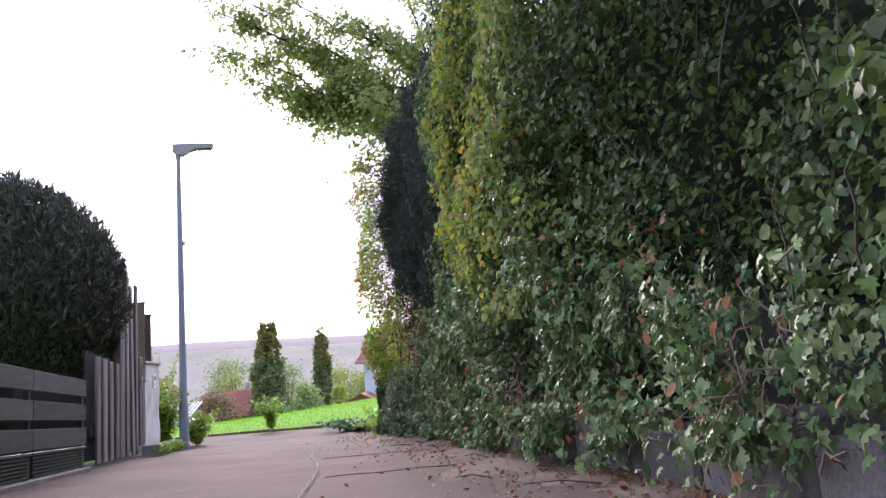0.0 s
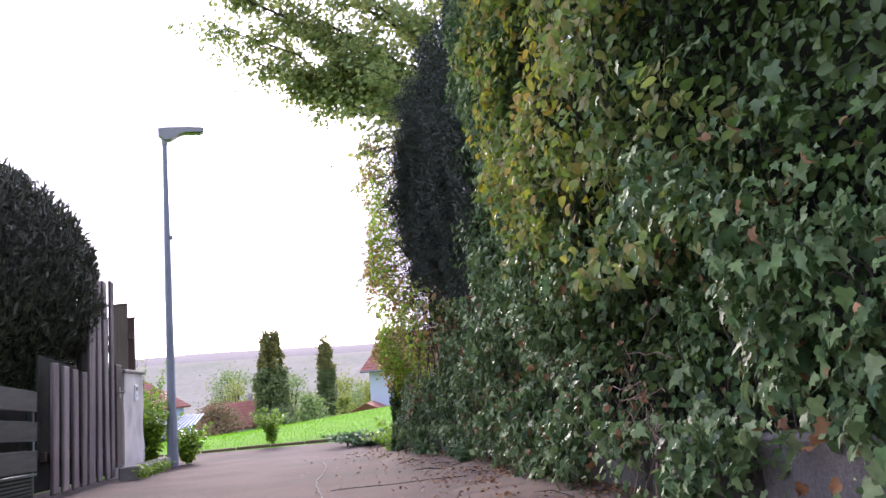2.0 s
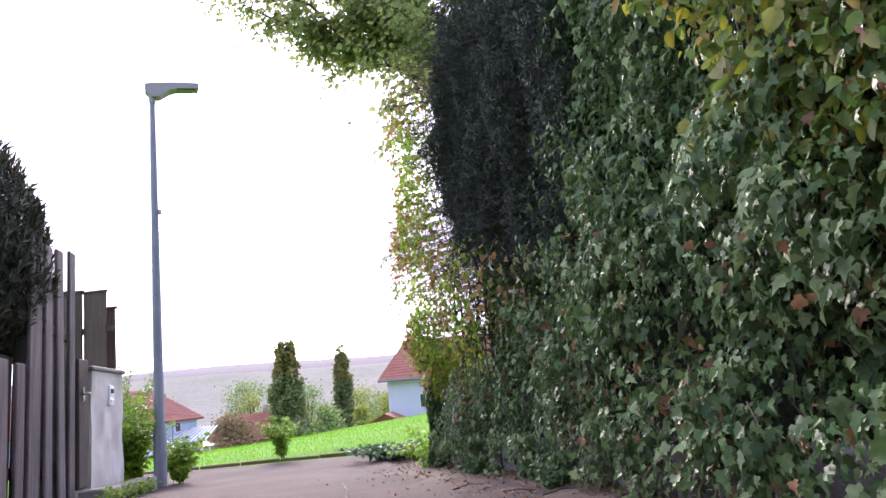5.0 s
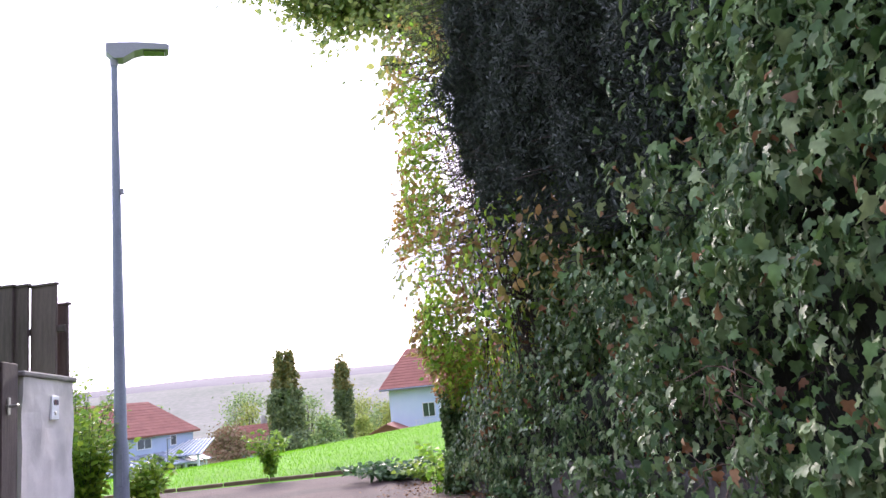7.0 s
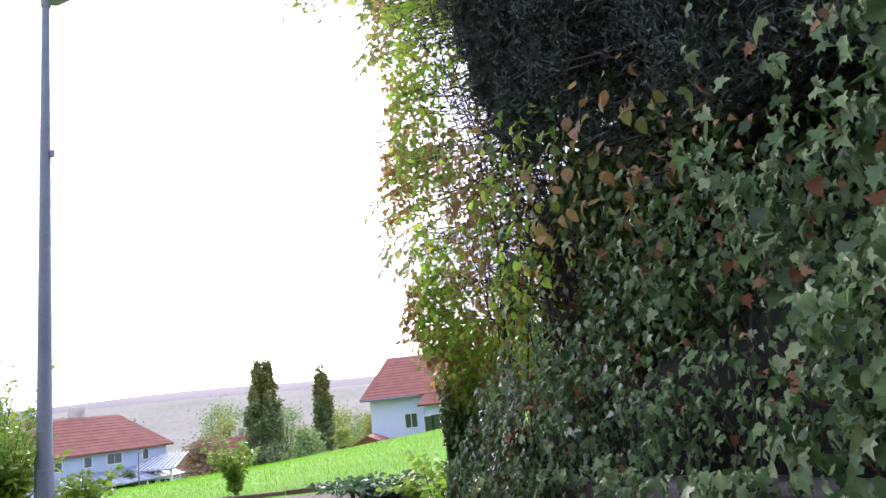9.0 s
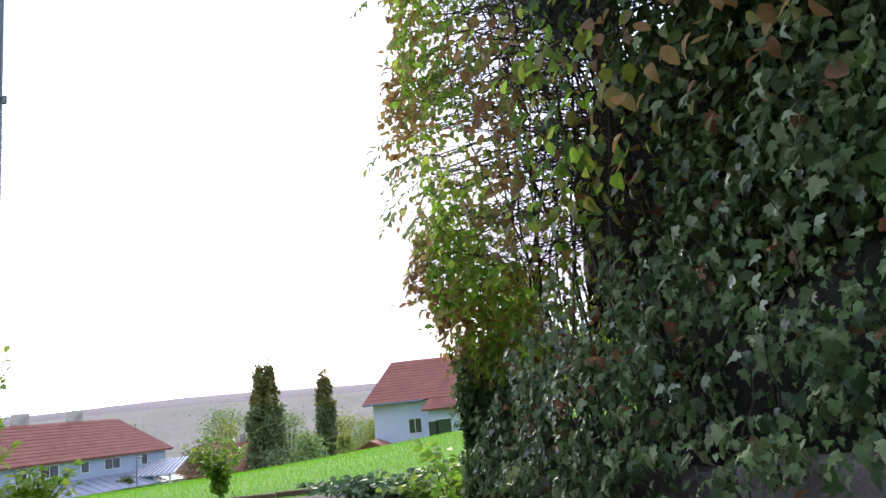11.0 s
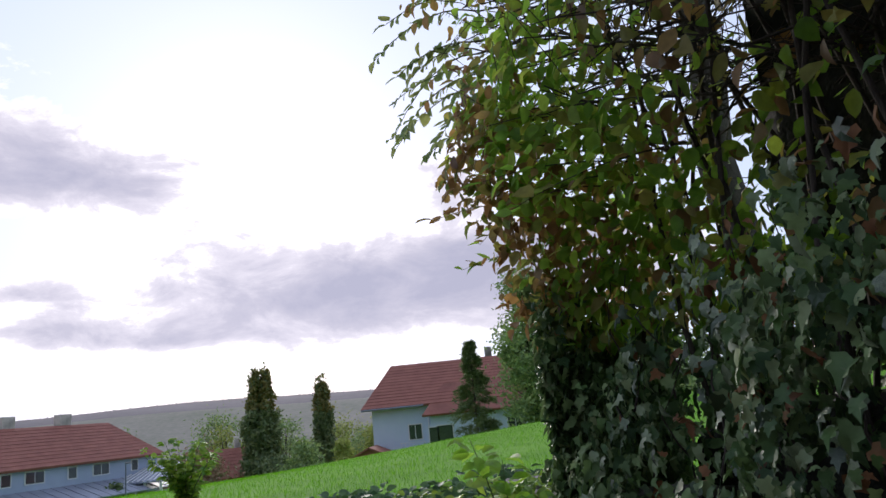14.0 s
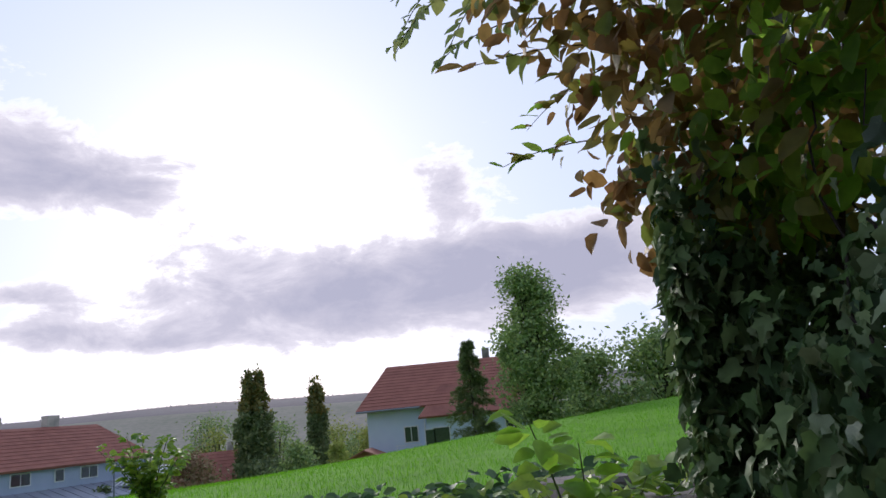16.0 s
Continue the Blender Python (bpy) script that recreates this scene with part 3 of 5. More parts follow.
    for k in range(5):
        v, f = leaf_array(IVY_LEAF, np.zeros((1, 3)), np.array([[0, 0, 1.0]]), np.array([[0, 1.0, 0]]), [1.0])
        v += rng.normal(0, 0.02, v.shape)
        m = bpy.data.meshes.new("leaf")
        m.from_pydata([tuple(q) for q in v], [], [tuple(int(w) for w in q) for q in f])
        m.materials.append(IVY_SINGLE)
        m.polygons.foreach_set("use_smooth", [True] * len(m.polygons))
        meshes.append(m)
    nn = unit(o)
    tt = unit(t - nn * np.sum(t * nn, axis=1, keepdims=True))
    for i in range(len(p)):
        ob = new("leaf", meshes[i % 5])
        ob.parent = ivy
        tip, nrm = Vector(tt[i]), Vector(nn[i])
        side = tip.cross(nrm)
        ob.matrix_local = Matrix.Translation(p[i]) @ Matrix((side, tip, nrm)).transposed().to_4x4() @ Matrix.Scale(rng.uniform(0.03, 0.055), 4)


def build_privet():
    hedge = thing("overgrown_hedge", "tall overgrown dark green small-leaved hedge behind the ivy", "hedge")
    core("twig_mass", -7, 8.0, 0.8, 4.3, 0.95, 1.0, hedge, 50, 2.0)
    n = 100000
    p, out, d = face_points(n, -3.0, 7.8, 0.55, 4.7, 0.85, 0.32, 3.0)
    # set back further in the near stretch to keep it in shade
    p[:, 0] += 0.12 + 0.16 * np.clip((4.5 - p[:, 1]) / 2, 0, 1)
    # the near stretch is made to lean out with height, to shade the leaves below
    high = p[:, 2] - np.array([road_z(v) for v in p[:, 1]])
    p[:, 0] -= 1.0 * np.clip((high - 1.9) / 1.6, 0, 1) * np.clip((4.0 - p[:, 1]) / 1.4, 0, 1)
    # sprays of leaves stand out, with dark hollows between them
    lump = wobble(p, 1.5, 71) + 0.6 * wobble(p, 4.0, 29)
    keep = (lump > -0.12) | (rng.random(n) < 0.3)
    p[:, 0] -= 0.22 * np.clip(lump, -0.5, 0.6)
    p, out = p[keep], out[keep]
    n = len(p)
    o, t = hang(p, out, 0.6, 0.5, 0.4)
    leaves("foliage", OVAL_LEAF, p, o, t, rng.uniform(0.03, 0.065, n), PRIVET, hedge)
    # its back and top
    n = 26000
    y = rng.uniform(-7, 8, n)
    u = rng.uniform(0, 1, n)
    base = np.array([hedge_x(v) for v in y])
    p = np.stack([np.where(u < 0.75, base + 1.95, base + 1.0 + 1.0 * rng.random(n)), y, np.array([road_z(v) for v in y]) + np.where(u < 0.75, 0.3 + 4.1 * u / 0.75, 4.35)], 1)
    p += rng.normal(0, 0.09, (n, 3))
    o, t = hang(p, np.tile(np.array([[1.0, 0, 0.4]]), (n, 1)), 0.7, 0.5)
    leaves("back_foliage", SMALL_LEAF, p, o, t, rng.uniform(0.05, 0.1, n), PRIVET, hedge)
    lines = []
    for i in range(90):
        y = random.uniform(0, 7.5)
        x, z = hedge_x(y) + random.uniform(0.1, 0.4), road_z(y) + random.uniform(1.2, 3.2)
        dx, dy, dz = random.uniform(-0.04, 0.03), random.uniform(-0.07, 0.07), random.uniform(0.03, 0.12)
        lines.append([(x + dx * k + random.uniform(-.01, .01), y + dy * k, z + dz * k, 0.0045 * (1 - k / 10)) for k in range(8)])
    tagged(tubes("branch", lines, BARK, hedge, 4), kind="stuff")


def build_yellow():
    vine = thing("yellowing_climber", "tall climber with yellow-green autumn leaves hanging over the hedge", "climber")
    n = 26000
    p, out, d = face_points(n, 3.9, 8.4, 0.95, 4.5, 0.35, 0.25, 5.0)
    low = (p[:, 2] - np.array([road_z(v) for v in p[:, 1]]) - 0.95) / 3.5
    c = 5.9 + 0.25 * np.sin(low * 5)
    keep = np.abs(p[:, 1] - c) < 0.2 + 1.3 * np.minimum(1, low * 1.7) + 1.1 * wobble(p, 1.5, 6)
    keep &= (rng.random(n) < 0.6) & (wobble(p, 2.1, 41) > -0.12)
    p, out = p[keep], out[keep]
    p[:, 0] -= 0.1
    o, t = hang(p, out, 0.6, 1.0)
    leaves("foliage", OVAL_LEAF, p, o, t, rng.uniform(0.035, 0.075, len(p)), YELLOWLEAF, vine)
    # duller green leaves round the yellow ones
    n = 21000
    p, out, d = face_points(n, 4.2, 8.2, 1.0, 4.8, 0.3, 0.25, 5.0)
    lump = wobble(p, 1.2, 31) + 0.6 * wobble(p, 3.4, 57)
    keep = (lump > 0.04) & (rng.random(n) < 0.8) & (p[:, 1] < 7.0 + 0.5 * wobble(p, 1.7, 23))
    p[:, 0] -= 0.16 * np.clip(lump, 0, 0.7)
    p, out = p[keep], out[keep]
    p[:, 0] -= 0.06
    o, t = hang(p, out, 0.7, 0.9)
    leaves("green_foliage", OVAL_LEAF, p, o, t, rng.uniform(0.035, 0.078, len(p)), GREENVINE, vine)
    lines = []
    for i in range(40):
        y = random.uniform(5.0, 6.6)
        x, z = hedge_x(y) + random.uniform(0.0, 0.15), road_z(y) + random.uniform(1.0, 3.0)
        lines.append([(x + random.uniform(-.02, .02), y + 0.03 * k * random.uniform(-1, 1), z + 0.14 * k, 0.008 * (1 - k / 12)) for k in range(10)])
    tagged(tubes("stem", lines, BARK, vine, 4), kind="stuff")


def yew_foot(y):
    """How high above the lane the yew's boughs begin."""
    return float(np.interp(y, [8, 9.2, 11.2, 12.2, 13.4], [1.3, 1.45, 1.9, 2.3, 3.4]))


def build_yew():
    yew = thing("yew_tree", "tall dark green clipped yew overhanging the hedge", "yew")
    n = 125000
    y = rng.uniform(8.2, 12.9, n)
    h = rng.uniform(0, 1, n)
    foot = np.array([yew_foot(v) for v in y])
    base = np.array([road_z(v) for v in y])
    top = 5.2 - 0.12 * (y - 10.4) ** 2
    z = base + foot + (top - foot) * h
    # the face stands out over the lane with height and draws in at both ends
    x = np.array([hedge_x(v) for v in y]) + 0.24 - 0.14 * np.clip((z - base - 1.8) / 1.4, 0, 1) + 0.5 * np.clip((8.9 - y) / 0.7, 0, 1) ** 2 + 0.5 * np.clip((y - 12.2) / 0.7, 0, 1) ** 2
    p = np.stack([x, y, z], 1)
    out = np.stack([-np.ones(n), -0.3 * np.ones(n), 0.1 * np.ones(n)], 1)
    w = wobble(p * np.array([1, 1, 0.55]), 1.5, 2) + 0.7 * wobble(p, 4.5, 7)
    keep = (w > -0.42) | (rng.random(n) < 0.3)
    keep &= h > 0.1 * rng.random(n) + 0.22 * wobble(p, 2.2, 19)
    p += unit(out) * (0.24 * w - rng.random(n) ** 1.5 * 0.35)[:, None]
    p, out = p[keep], out[keep]
    n = len(p)
    o = unit(out) + rng.normal(0, 0.6, (n, 3))
    t = unit(out) * 0.6 + np.array([0, 0, 0.35]) + rng.normal(0, 0.6, (n, 3))
    leaves("foliage", NEEDLE, p, o, t, rng.uniform(0.035, 0.075, n), YEWLEAF, yew)
    # boughs between the trunk and the outer needles, feathering out below
    lines, pos, tip = [], [], []
    for i in range(120):
        yy = random.uniform(8.6, 12.9)
        hh = yew_foot(yy) + random.uniform(-0.25, 2.6)
        e = Vector((hedge_x(yy) + random.uniform(0.02, 0.3), yy, road_z(yy) + hh))
        a = Vector((0.35, 10.7 + (yy - 10.7) * 0.25, e.z + random.uniform(-0.5, 0.1)))
        lines.append(limb(a, e, 0.02, 0.004, 6, 0.1))
        for k in range(40):
            q = a.lerp(e, random.uniform(0.6, 1.02))
            pos.append((q.x + random.gauss(0, 0.05), q.y + random.gauss(0, 0.06), q.z + random.gauss(0.03, 0.05)))
            tip.append((-0.8 + random.gauss(0, 0.4), random.gauss(0, 0.5), random.gauss(-0.1, 0.4)))
    tagged(tubes("bough", lines, BARK, yew, 4), kind="stuff")
    m = len(pos)
    leaves("bough_foliage", NEEDLE, pos, np.array([[-0.5, -0.2, 0.8]]) + rng.normal(0, 0.4, (m, 3)), tip, rng.uniform(0.04, 0.08, m), YEWLEAF, yew)
    # solid near-black blob standing for the shade deep in the yew
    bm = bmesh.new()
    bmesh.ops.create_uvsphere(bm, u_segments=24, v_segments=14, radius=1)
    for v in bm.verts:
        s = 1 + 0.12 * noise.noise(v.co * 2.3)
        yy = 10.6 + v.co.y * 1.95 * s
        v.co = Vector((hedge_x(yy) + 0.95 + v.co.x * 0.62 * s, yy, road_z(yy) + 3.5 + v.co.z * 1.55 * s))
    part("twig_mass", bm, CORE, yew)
    tubes("trunk", [[(0.35, 10.7, road_z(10.7) - 0.1, 0.14), (0.38, 10.72, road_z(10.7) + 1.2, 0.12), (0.35, 10.7, road_z(10.7) + 4.0, 0.05)]], BARK, yew, 8)


def hornbeam_top(y):
    """The hornbeam stays under the yew's boughs, and is tall at its free end only."""
    return float(np.interp(y, [11, 12, 12.8, 13.3], [1.95, 2.25, 3.0, 6.0]))


def by_tone(name, p, o, t, size, tree):
    """Brown and yellow leaves grow in patches among the green ones."""
    high = p[:, 2] - np.array([road_z(v) for v in p[:, 1]])
    brown = wobble(p, 1.1, 47) + 0.2 * np.clip(p[:, 1] - 13.3, -0.8, 1) + 0.45 * np.clip(1.2 - high, 0, 0.5) + 0.12 * np.clip(high - 2.2, 0, 1) + rng.normal(0, 0.22, len(p)) > 0.12
    for mat, pick in ((HORNBEAM, ~brown), (HORNBEAM_BROWN, brown)):
        if pick.any():
            leaves(name, OVAL_LEAF, p[pick], o[pick], t[pick], size[pick], mat, tree)


def build_hornbeam():
    tree = thing("hornbeam_hedge", "loose hornbeam hedge with green, brown and yellow leaves and bare twigs", "hedge")
    lines, tips = [], []
    for i in range(34):
        y = random.uniform(12.0, 13.5)
        x = hedge_x(y) + random.uniform(0.3, 0.85)
        z = road_z(y) + random.uniform(0.1, 0.5)
        stem = []
        lean_x, lean_y = random.uniform(-0.035, 0.03), random.uniform(-0.03, 0.1)
        k1, k2 = random.uniform(0.5, 1.4), random.uniform(0.05, 0.11)
        height = random.uniform(3.6, 5.0)
        for k in range(12):
            u = k / 11
            stem.append((x + lean_x * k + k2 * math.sin(k1 * k + i), y + lean_y * k + k2 * math.cos(1.3 * k1 * k + i), z + height * u, 0.008 * (1 - 0.8 * u) + 0.002))
        lines.append(stem)
        for b in range(19):
            k = random.randint(3, 11)
            bx, by, bz, br = stem[k]
            g = random.uniform(0, 2 * math.pi)
            dx, dy, dz = math.cos(g) * 0.8 - 0.35, math.sin(g) * 0.8 + 0.3, random.uniform(-0.3, 0.9)
            length = random.uniform(0.3, 0.85)
            twig = []
            for s in range(6):
                u = s / 5
                twig.append((bx + dx * length * u + random.uniform(-.02, .02), by + dy * length * u + random.uniform(-.02, .02), bz + dz * length * u * (1 - 0.25 * u), 0.0045 * (1 - 0.75 * u) + 0.001))
            fx = hedge_x(twig[-1][1]) - 0.12
            if twig[-1][0] < fx:
                shift = fx - twig[-1][0]
                twig = [(q[0] + shift * s / 5, q[1], q[2], q[3]) for s, q in enumerate(twig)]
            lines.append(twig)
            tips += [twig[s] for s in (2, 3, 4, 5)]
            for c in range(6):
                s = random.randint(1, 5)
                qx, qy, qz, qr = twig[s]
                g2 = random.uniform(0, 2 * math.pi)
                sub = [(qx + math.cos(g2) * 0.22 * v, qy + math.sin(g2) * 0.22 * v, qz + random.uniform(0, 0.2) * v, 0.0018) for v in (0, 0.5, 1)]
                lines.append(sub)
                tips += sub[1:]
    tagged(tubes("branch", lines, BARK, tree, 4), kind="stuff")
    tips = np.array([q[:3] for q in tips])
    h = tips[:, 2] - np.array([road_z(v) for v in tips[:, 1]])
    pick = rng.integers(0, len(tips), 6000)
    p = tips[pick] + rng.normal(0, 0.05, (len(pick), 3))
    hp = h[pick]
    # leaves thin out where the twigs show the sky, and are thick along the outer face
    fx = np.array([hedge_x(v) for v in p[:, 1]])
    hole = wobble(p * np.array([0.3, 1, 1]), 0.9, 11)
    keep = (rng.random(len(p)) < np.where(p[:, 0] < fx + 0.12, 0.9, 0.42)) & ((hole < 0.0) | (rng.random(len(p)) < 0.2)) & (hp > 0.55)
    keep &= hp < np.array([hornbeam_top(v) for v in p[:, 1]])
    p = p[keep]
    p[:, 0] = np.maximum(p[:, 0], np.array([hedge_x(v) for v in p[:, 1]]) - 0.22)
    n = len(p)
    out = np.tile(np.array([[-0.5, -0.3, 0.7]]), (n, 1)) + rng.normal(0, 0.5, (n, 3))
    tip = rng.normal(0, 0.6, (n, 3)) + np.array([-0.6, 0, -0.6])
    by_tone("foliage", p, out, tip, rng.uniform(0.045, 0.085, n), tree)
    # the outer sheet of leaves, with gaps where the twigs show
    for count, y0, y1, z0, z1, inward, mat, gap in ((2200, 12.2, 14.5, 0.85, 5.2, 0.6, HORNBEAM, -0.15), (6800, 13.1, 14.8, 0.9, 5.0, 0.4, HORNBEAM, 0.05), (2600, 13.2, 14.6, 0.85, 2.0, 0.5, HORNBEAM, 0.3), (15000, 9.6, 11.9, 0.9, 2.5, 0.7, PRIVET, 0.5), (3500, 12.0, 14.2, 0.6, 1.2, 0.7, PRIVET, 0.1)):
        p, out, d = face_points(count, y0, y1, z0, z1, inward, 0.22, 14.0)
        h = p[:, 2] - np.array([road_z(v) for v in p[:, 1]])
        # dark small-leaved rows set back, added to darken the gaps against the sky
        if mat is PRIVET:
            p[:, 0] += 0.42 if y0 < 12 else 0.8
        else:
            p[:, 0] -= 0.26 * np.clip((p[:, 1] - 12) / 1.5, 0, 1) * np.clip((h - 0.8) / 0.8, 0, 1)
        # the end leans out with height
        keep = (wobble(p * np.array([0.4, 1, 1]), 1.1, 11) < gap) | (rng.random(count) < 0.14)
        keep &= (mat is PRIVET) | (h < np.array([hornbeam_top(v) for v in p[:, 1]]))
        keep &= (mat is PRIVET) | (p[:, 1] < 13.75 + 0.22 * np.clip(h - 0.9, 0, 4) + 0.3 * wobble(p, 1.3, 17))
        p, out = p[keep], out[keep]
        o, t = hang(p, out, 0.75, 0.6, 0.5)
        size = rng.uniform(0.035, 0.075, len(p))
        if mat is PRIVET:
            leaves("outer_foliage", OVAL_LEAF, p, o, t, size, mat, tree)
        else:
            by_tone("outer_foliage", p, o, t, size, tree)
    # two solid dark cores added to block the sky behind the twigs
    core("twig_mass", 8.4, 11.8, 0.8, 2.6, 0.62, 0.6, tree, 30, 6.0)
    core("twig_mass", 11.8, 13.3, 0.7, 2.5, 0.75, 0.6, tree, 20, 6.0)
    # larger single leaves towards the yew
    p, out, d = face_points(520, 11.4, 13.1, 1.3, 2.4, 0.3, 0.25, 14.0)
    p[:, 0] -= 0.05
    o, t = hang(p, out, 0.6, 0.9, 0.3)
    by_tone("large_foliage", p, o, t, rng.uniform(0.045, 0.085, len(p)), tree)
    # the near end is close-leaved above the ivy
    p, out, d = face_points(1500, 12.8, 13.8, 0.85, 1.5, 0.6, 0.2, 14.0)
    o, t = hang(p, out, 0.7, 0.8, 0.3)
    by_tone("inner_foliage", p, o, t, rng.uniform(0.04, 0.075, len(p)), tree)
    # a few broad brown leaves under the yew
    p, out, d = face_points(110, 10.4, 11.6, 1.3, 2.1, 0.3, 0.3, 14.0)
    p[:, 0] -= 0.04
    o, t = hang(p, out, 0.5, 1.0, 0.3)
    leaves("brown_foliage", OVAL_LEAF, p, o, t, rng.uniform(0.05, 0.09, len(p)), HORNBEAM_BROWN, tree)
    # sprigs that reach out over the lane
    lines, pos = [], []
    for i in range(46):
        y = random.uniform(12.9, 14.3)
        z = road_z(y) + random.uniform(1.0, 4.6)
        x = hedge_x(y)
        length = random.uniform(0.1, 0.34)
        sway, sag, bend = random.uniform(-0.12, 0.12), random.uniform(-0.05, 0.14), random.uniform(0.5, 2)
        path = [(x + 0.2 - (length + 0.2) * u, y + sway * u ** bend, z + sag * u - 0.12 * u * u) for u in np.linspace(0, 1, 8)]
        sprig = [(*q, 0.0032 - 0.0022 * k / 7) for k, q in enumerate(path)]
        lines.append(sprig)
        for u in range(12):
            s = 0.25 + 0.75 * u / 11
            pos.append((x + 0.2 - (length + 0.2) * s, y + sway * s ** bend + random.uniform(-.015, .015), z + sag * s - 0.12 * s * s + random.uniform(-.012, .012)))
    tagged(tubes("sprig", lines, BARK, tree, 4), kind="stuff")
    pos = np.array(pos)
    by_tone("sprig_foliage", pos, np.array([[0, -0.2, 1.0]]) + rng.normal(0, 0.35, (len(pos), 3)), np.array([[-0.8, 0, -0.15]]) + rng.normal(0, 0.5, (len(pos), 3)), rng.uniform(0.05, 0.085, len(pos)), tree)


GREENVINE = leaf_material("climber_green_leaf", [(0.13, 0.23, 0.05), (0.22, 0.33, 0.07), (0.34, 0.42, 0.1), (0.36, 0.3, 0.12), (0.16, 0.27, 0.06)], 0.5, 0.45)
YOUNG = leaf_material("young_ivy_leaf", [(0.07, 0.15, 0.03), (0.13, 0.24, 0.05), (0.09, 0.19, 0.05)], 0.4, 0.3)
IVY_SINGLE = material("ivy_leaf_single", (0.045, 0.085, 0.035), (0.26, 0.34, 0.17), 0.36, 3, 20, 0.1, spread=0.9, translucent=0.18, spec=0.6)
build_ivy()
build_privet()
build_yellow()
build_yew()
build_hornbeam()


# ---- broad tree behind the hedge, its branches over the lane ----
def build_broad_tree():
    tree = thing("broadleaf_tree", "tall broadleaf tree with drooping grey-green branches over the lane", "tree")
    root = (0.6, 17.8, -1.3)
    lines = [limb(root, (0.4, 17.6, 6.2), 0.22, 0.15, 8, 0, 0.1)]
    ends = [(-5.7, 16.9, 9.4), (-5.3, 17.0, 8.3), (-4.9, 17.0, 7.6), (-4.1, 17.0, 7.1), (-3.5, 16.9, 6.6), (-2.8, 16.8, 7.0), (-4.3, 17.5, 8.7), (-3.3, 17.3, 8.0), (-2.1, 16.3, 7.4),
            (-2.2, 15.9, 5.6), (-2.1, 15.5, 4.7), (-1.7, 15.6, 6.2), (-1.2, 16.4, 7.8), (-5.0, 17.4, 9.8), (-3.8, 17.2, 9.6), (-2.4, 17.0, 9.0), (-1.0, 16.6, 9.4), (0.3, 16.3, 8.2),
            (-3.7, 17.4, 6.7), (-4.4, 17.3, 7.2), (-4.8, 17.2, 9.0), (-3.0, 17.2, 7.4), (1.0, 19.5, 10), (2.8, 17.5, 9), (-0.5, 18.0, 11), (1.2, 16.2, 8.0)]
    twigs = []
    for e in ends:
        s = random.uniform(3.6, 6.2)
        main = limb((0.5, 17.7, s), e, 0.07, 0.015, 9, 0.35)
        lines.append(main)
        for k in range(26):
            q = main[random.randint(2, 8)]
            d = Vector((random.uniform(-1, 0.6), random.uniform(-0.8, 0.8), random.uniform(-0.5, 0.6))) * random.uniform(0.4, 1.0)
            tw = limb(q[:3], (q[0] + d.x, q[1] + d.y, q[2] + d.z), 0.012, 0.003, 5, 0.05)
            lines.append(tw)
            twigs += tw[1:]
    tagged(tubes("limb", lines, BARK, tree, 5), kind="stuff")
    t = np.array([q[:3] for q in twigs])
    pick = rng.integers(0, len(t), 31000)
    p = t[pick] + rng.normal(0, 0.13, (len(pick), 3))
    p = p[(p[:, 2] > 5.7) | (rng.random(len(p)) < 0.45)]
    n = len(p)
    leaves("crown", OVAL_LEAF, p, np.array([[-0.2, -0.5, 0.6]]) + rng.normal(0, 0.6, (n, 3)), np.array([[-0.3, -0.1, -0.8]]) + rng.normal(0, 0.6, (n, 3)), rng.uniform(0.08, 0.15, n), TREELEAF, tree)
    # long drooping sprays with paired leaflets at the hedge's end
    sprays, pos, tip = [], [], []
    for i in range(48):
        x, y, z = -1.68 + random.uniform(-0.15, 0.3), 15.3 + random.uniform(-0.4, 0.5), random.uniform(1.7, 5.4)
        dx, dy, drop = random.uniform(-0.75, -0.35), random.uniform(-0.25, 0.15), random.uniform(0.25, 0.7)
        line = [(x + dx * u, y + dy * u, z + 0.15 * u - drop * u * u, 0.006 - 0.004 * u) for u in np.linspace(0, 1, 7)]
        sprays.append(line)
        sprays.append(limb((x, y, z), (0.3 + random.uniform(-0.4, 0.4), 17.2, z + random.uniform(0.6, 1.4)), 0.008, 0.02, 6, 0.1))
        for k in range(22):
            u = 0.2 + 0.8 * k / 21
            pos.append((x + dx * u, y + dy * u, z + 0.15 * u - drop * u * u))
            side = 1 if k % 2 else -1
            tip.append((0.3 * dx, 0.6 * side, -0.8))
    tagged(tubes("spray", sprays, BARK, tree, 4), kind="stuff")
    pos, tip = np.array(pos), np.array(tip)
    m = len(pos)
    leaves("spray_foliage", OVAL_LEAF, pos, np.array([[-0.6, -0.4, 0.5]]) + rng.normal(0, 0.3, (m, 3)), tip + rng.normal(0, 0.3, (m, 3)), rng.uniform(0.06, 0.11, m), TREELEAF, tree)
    return tree


build_broad_tree()


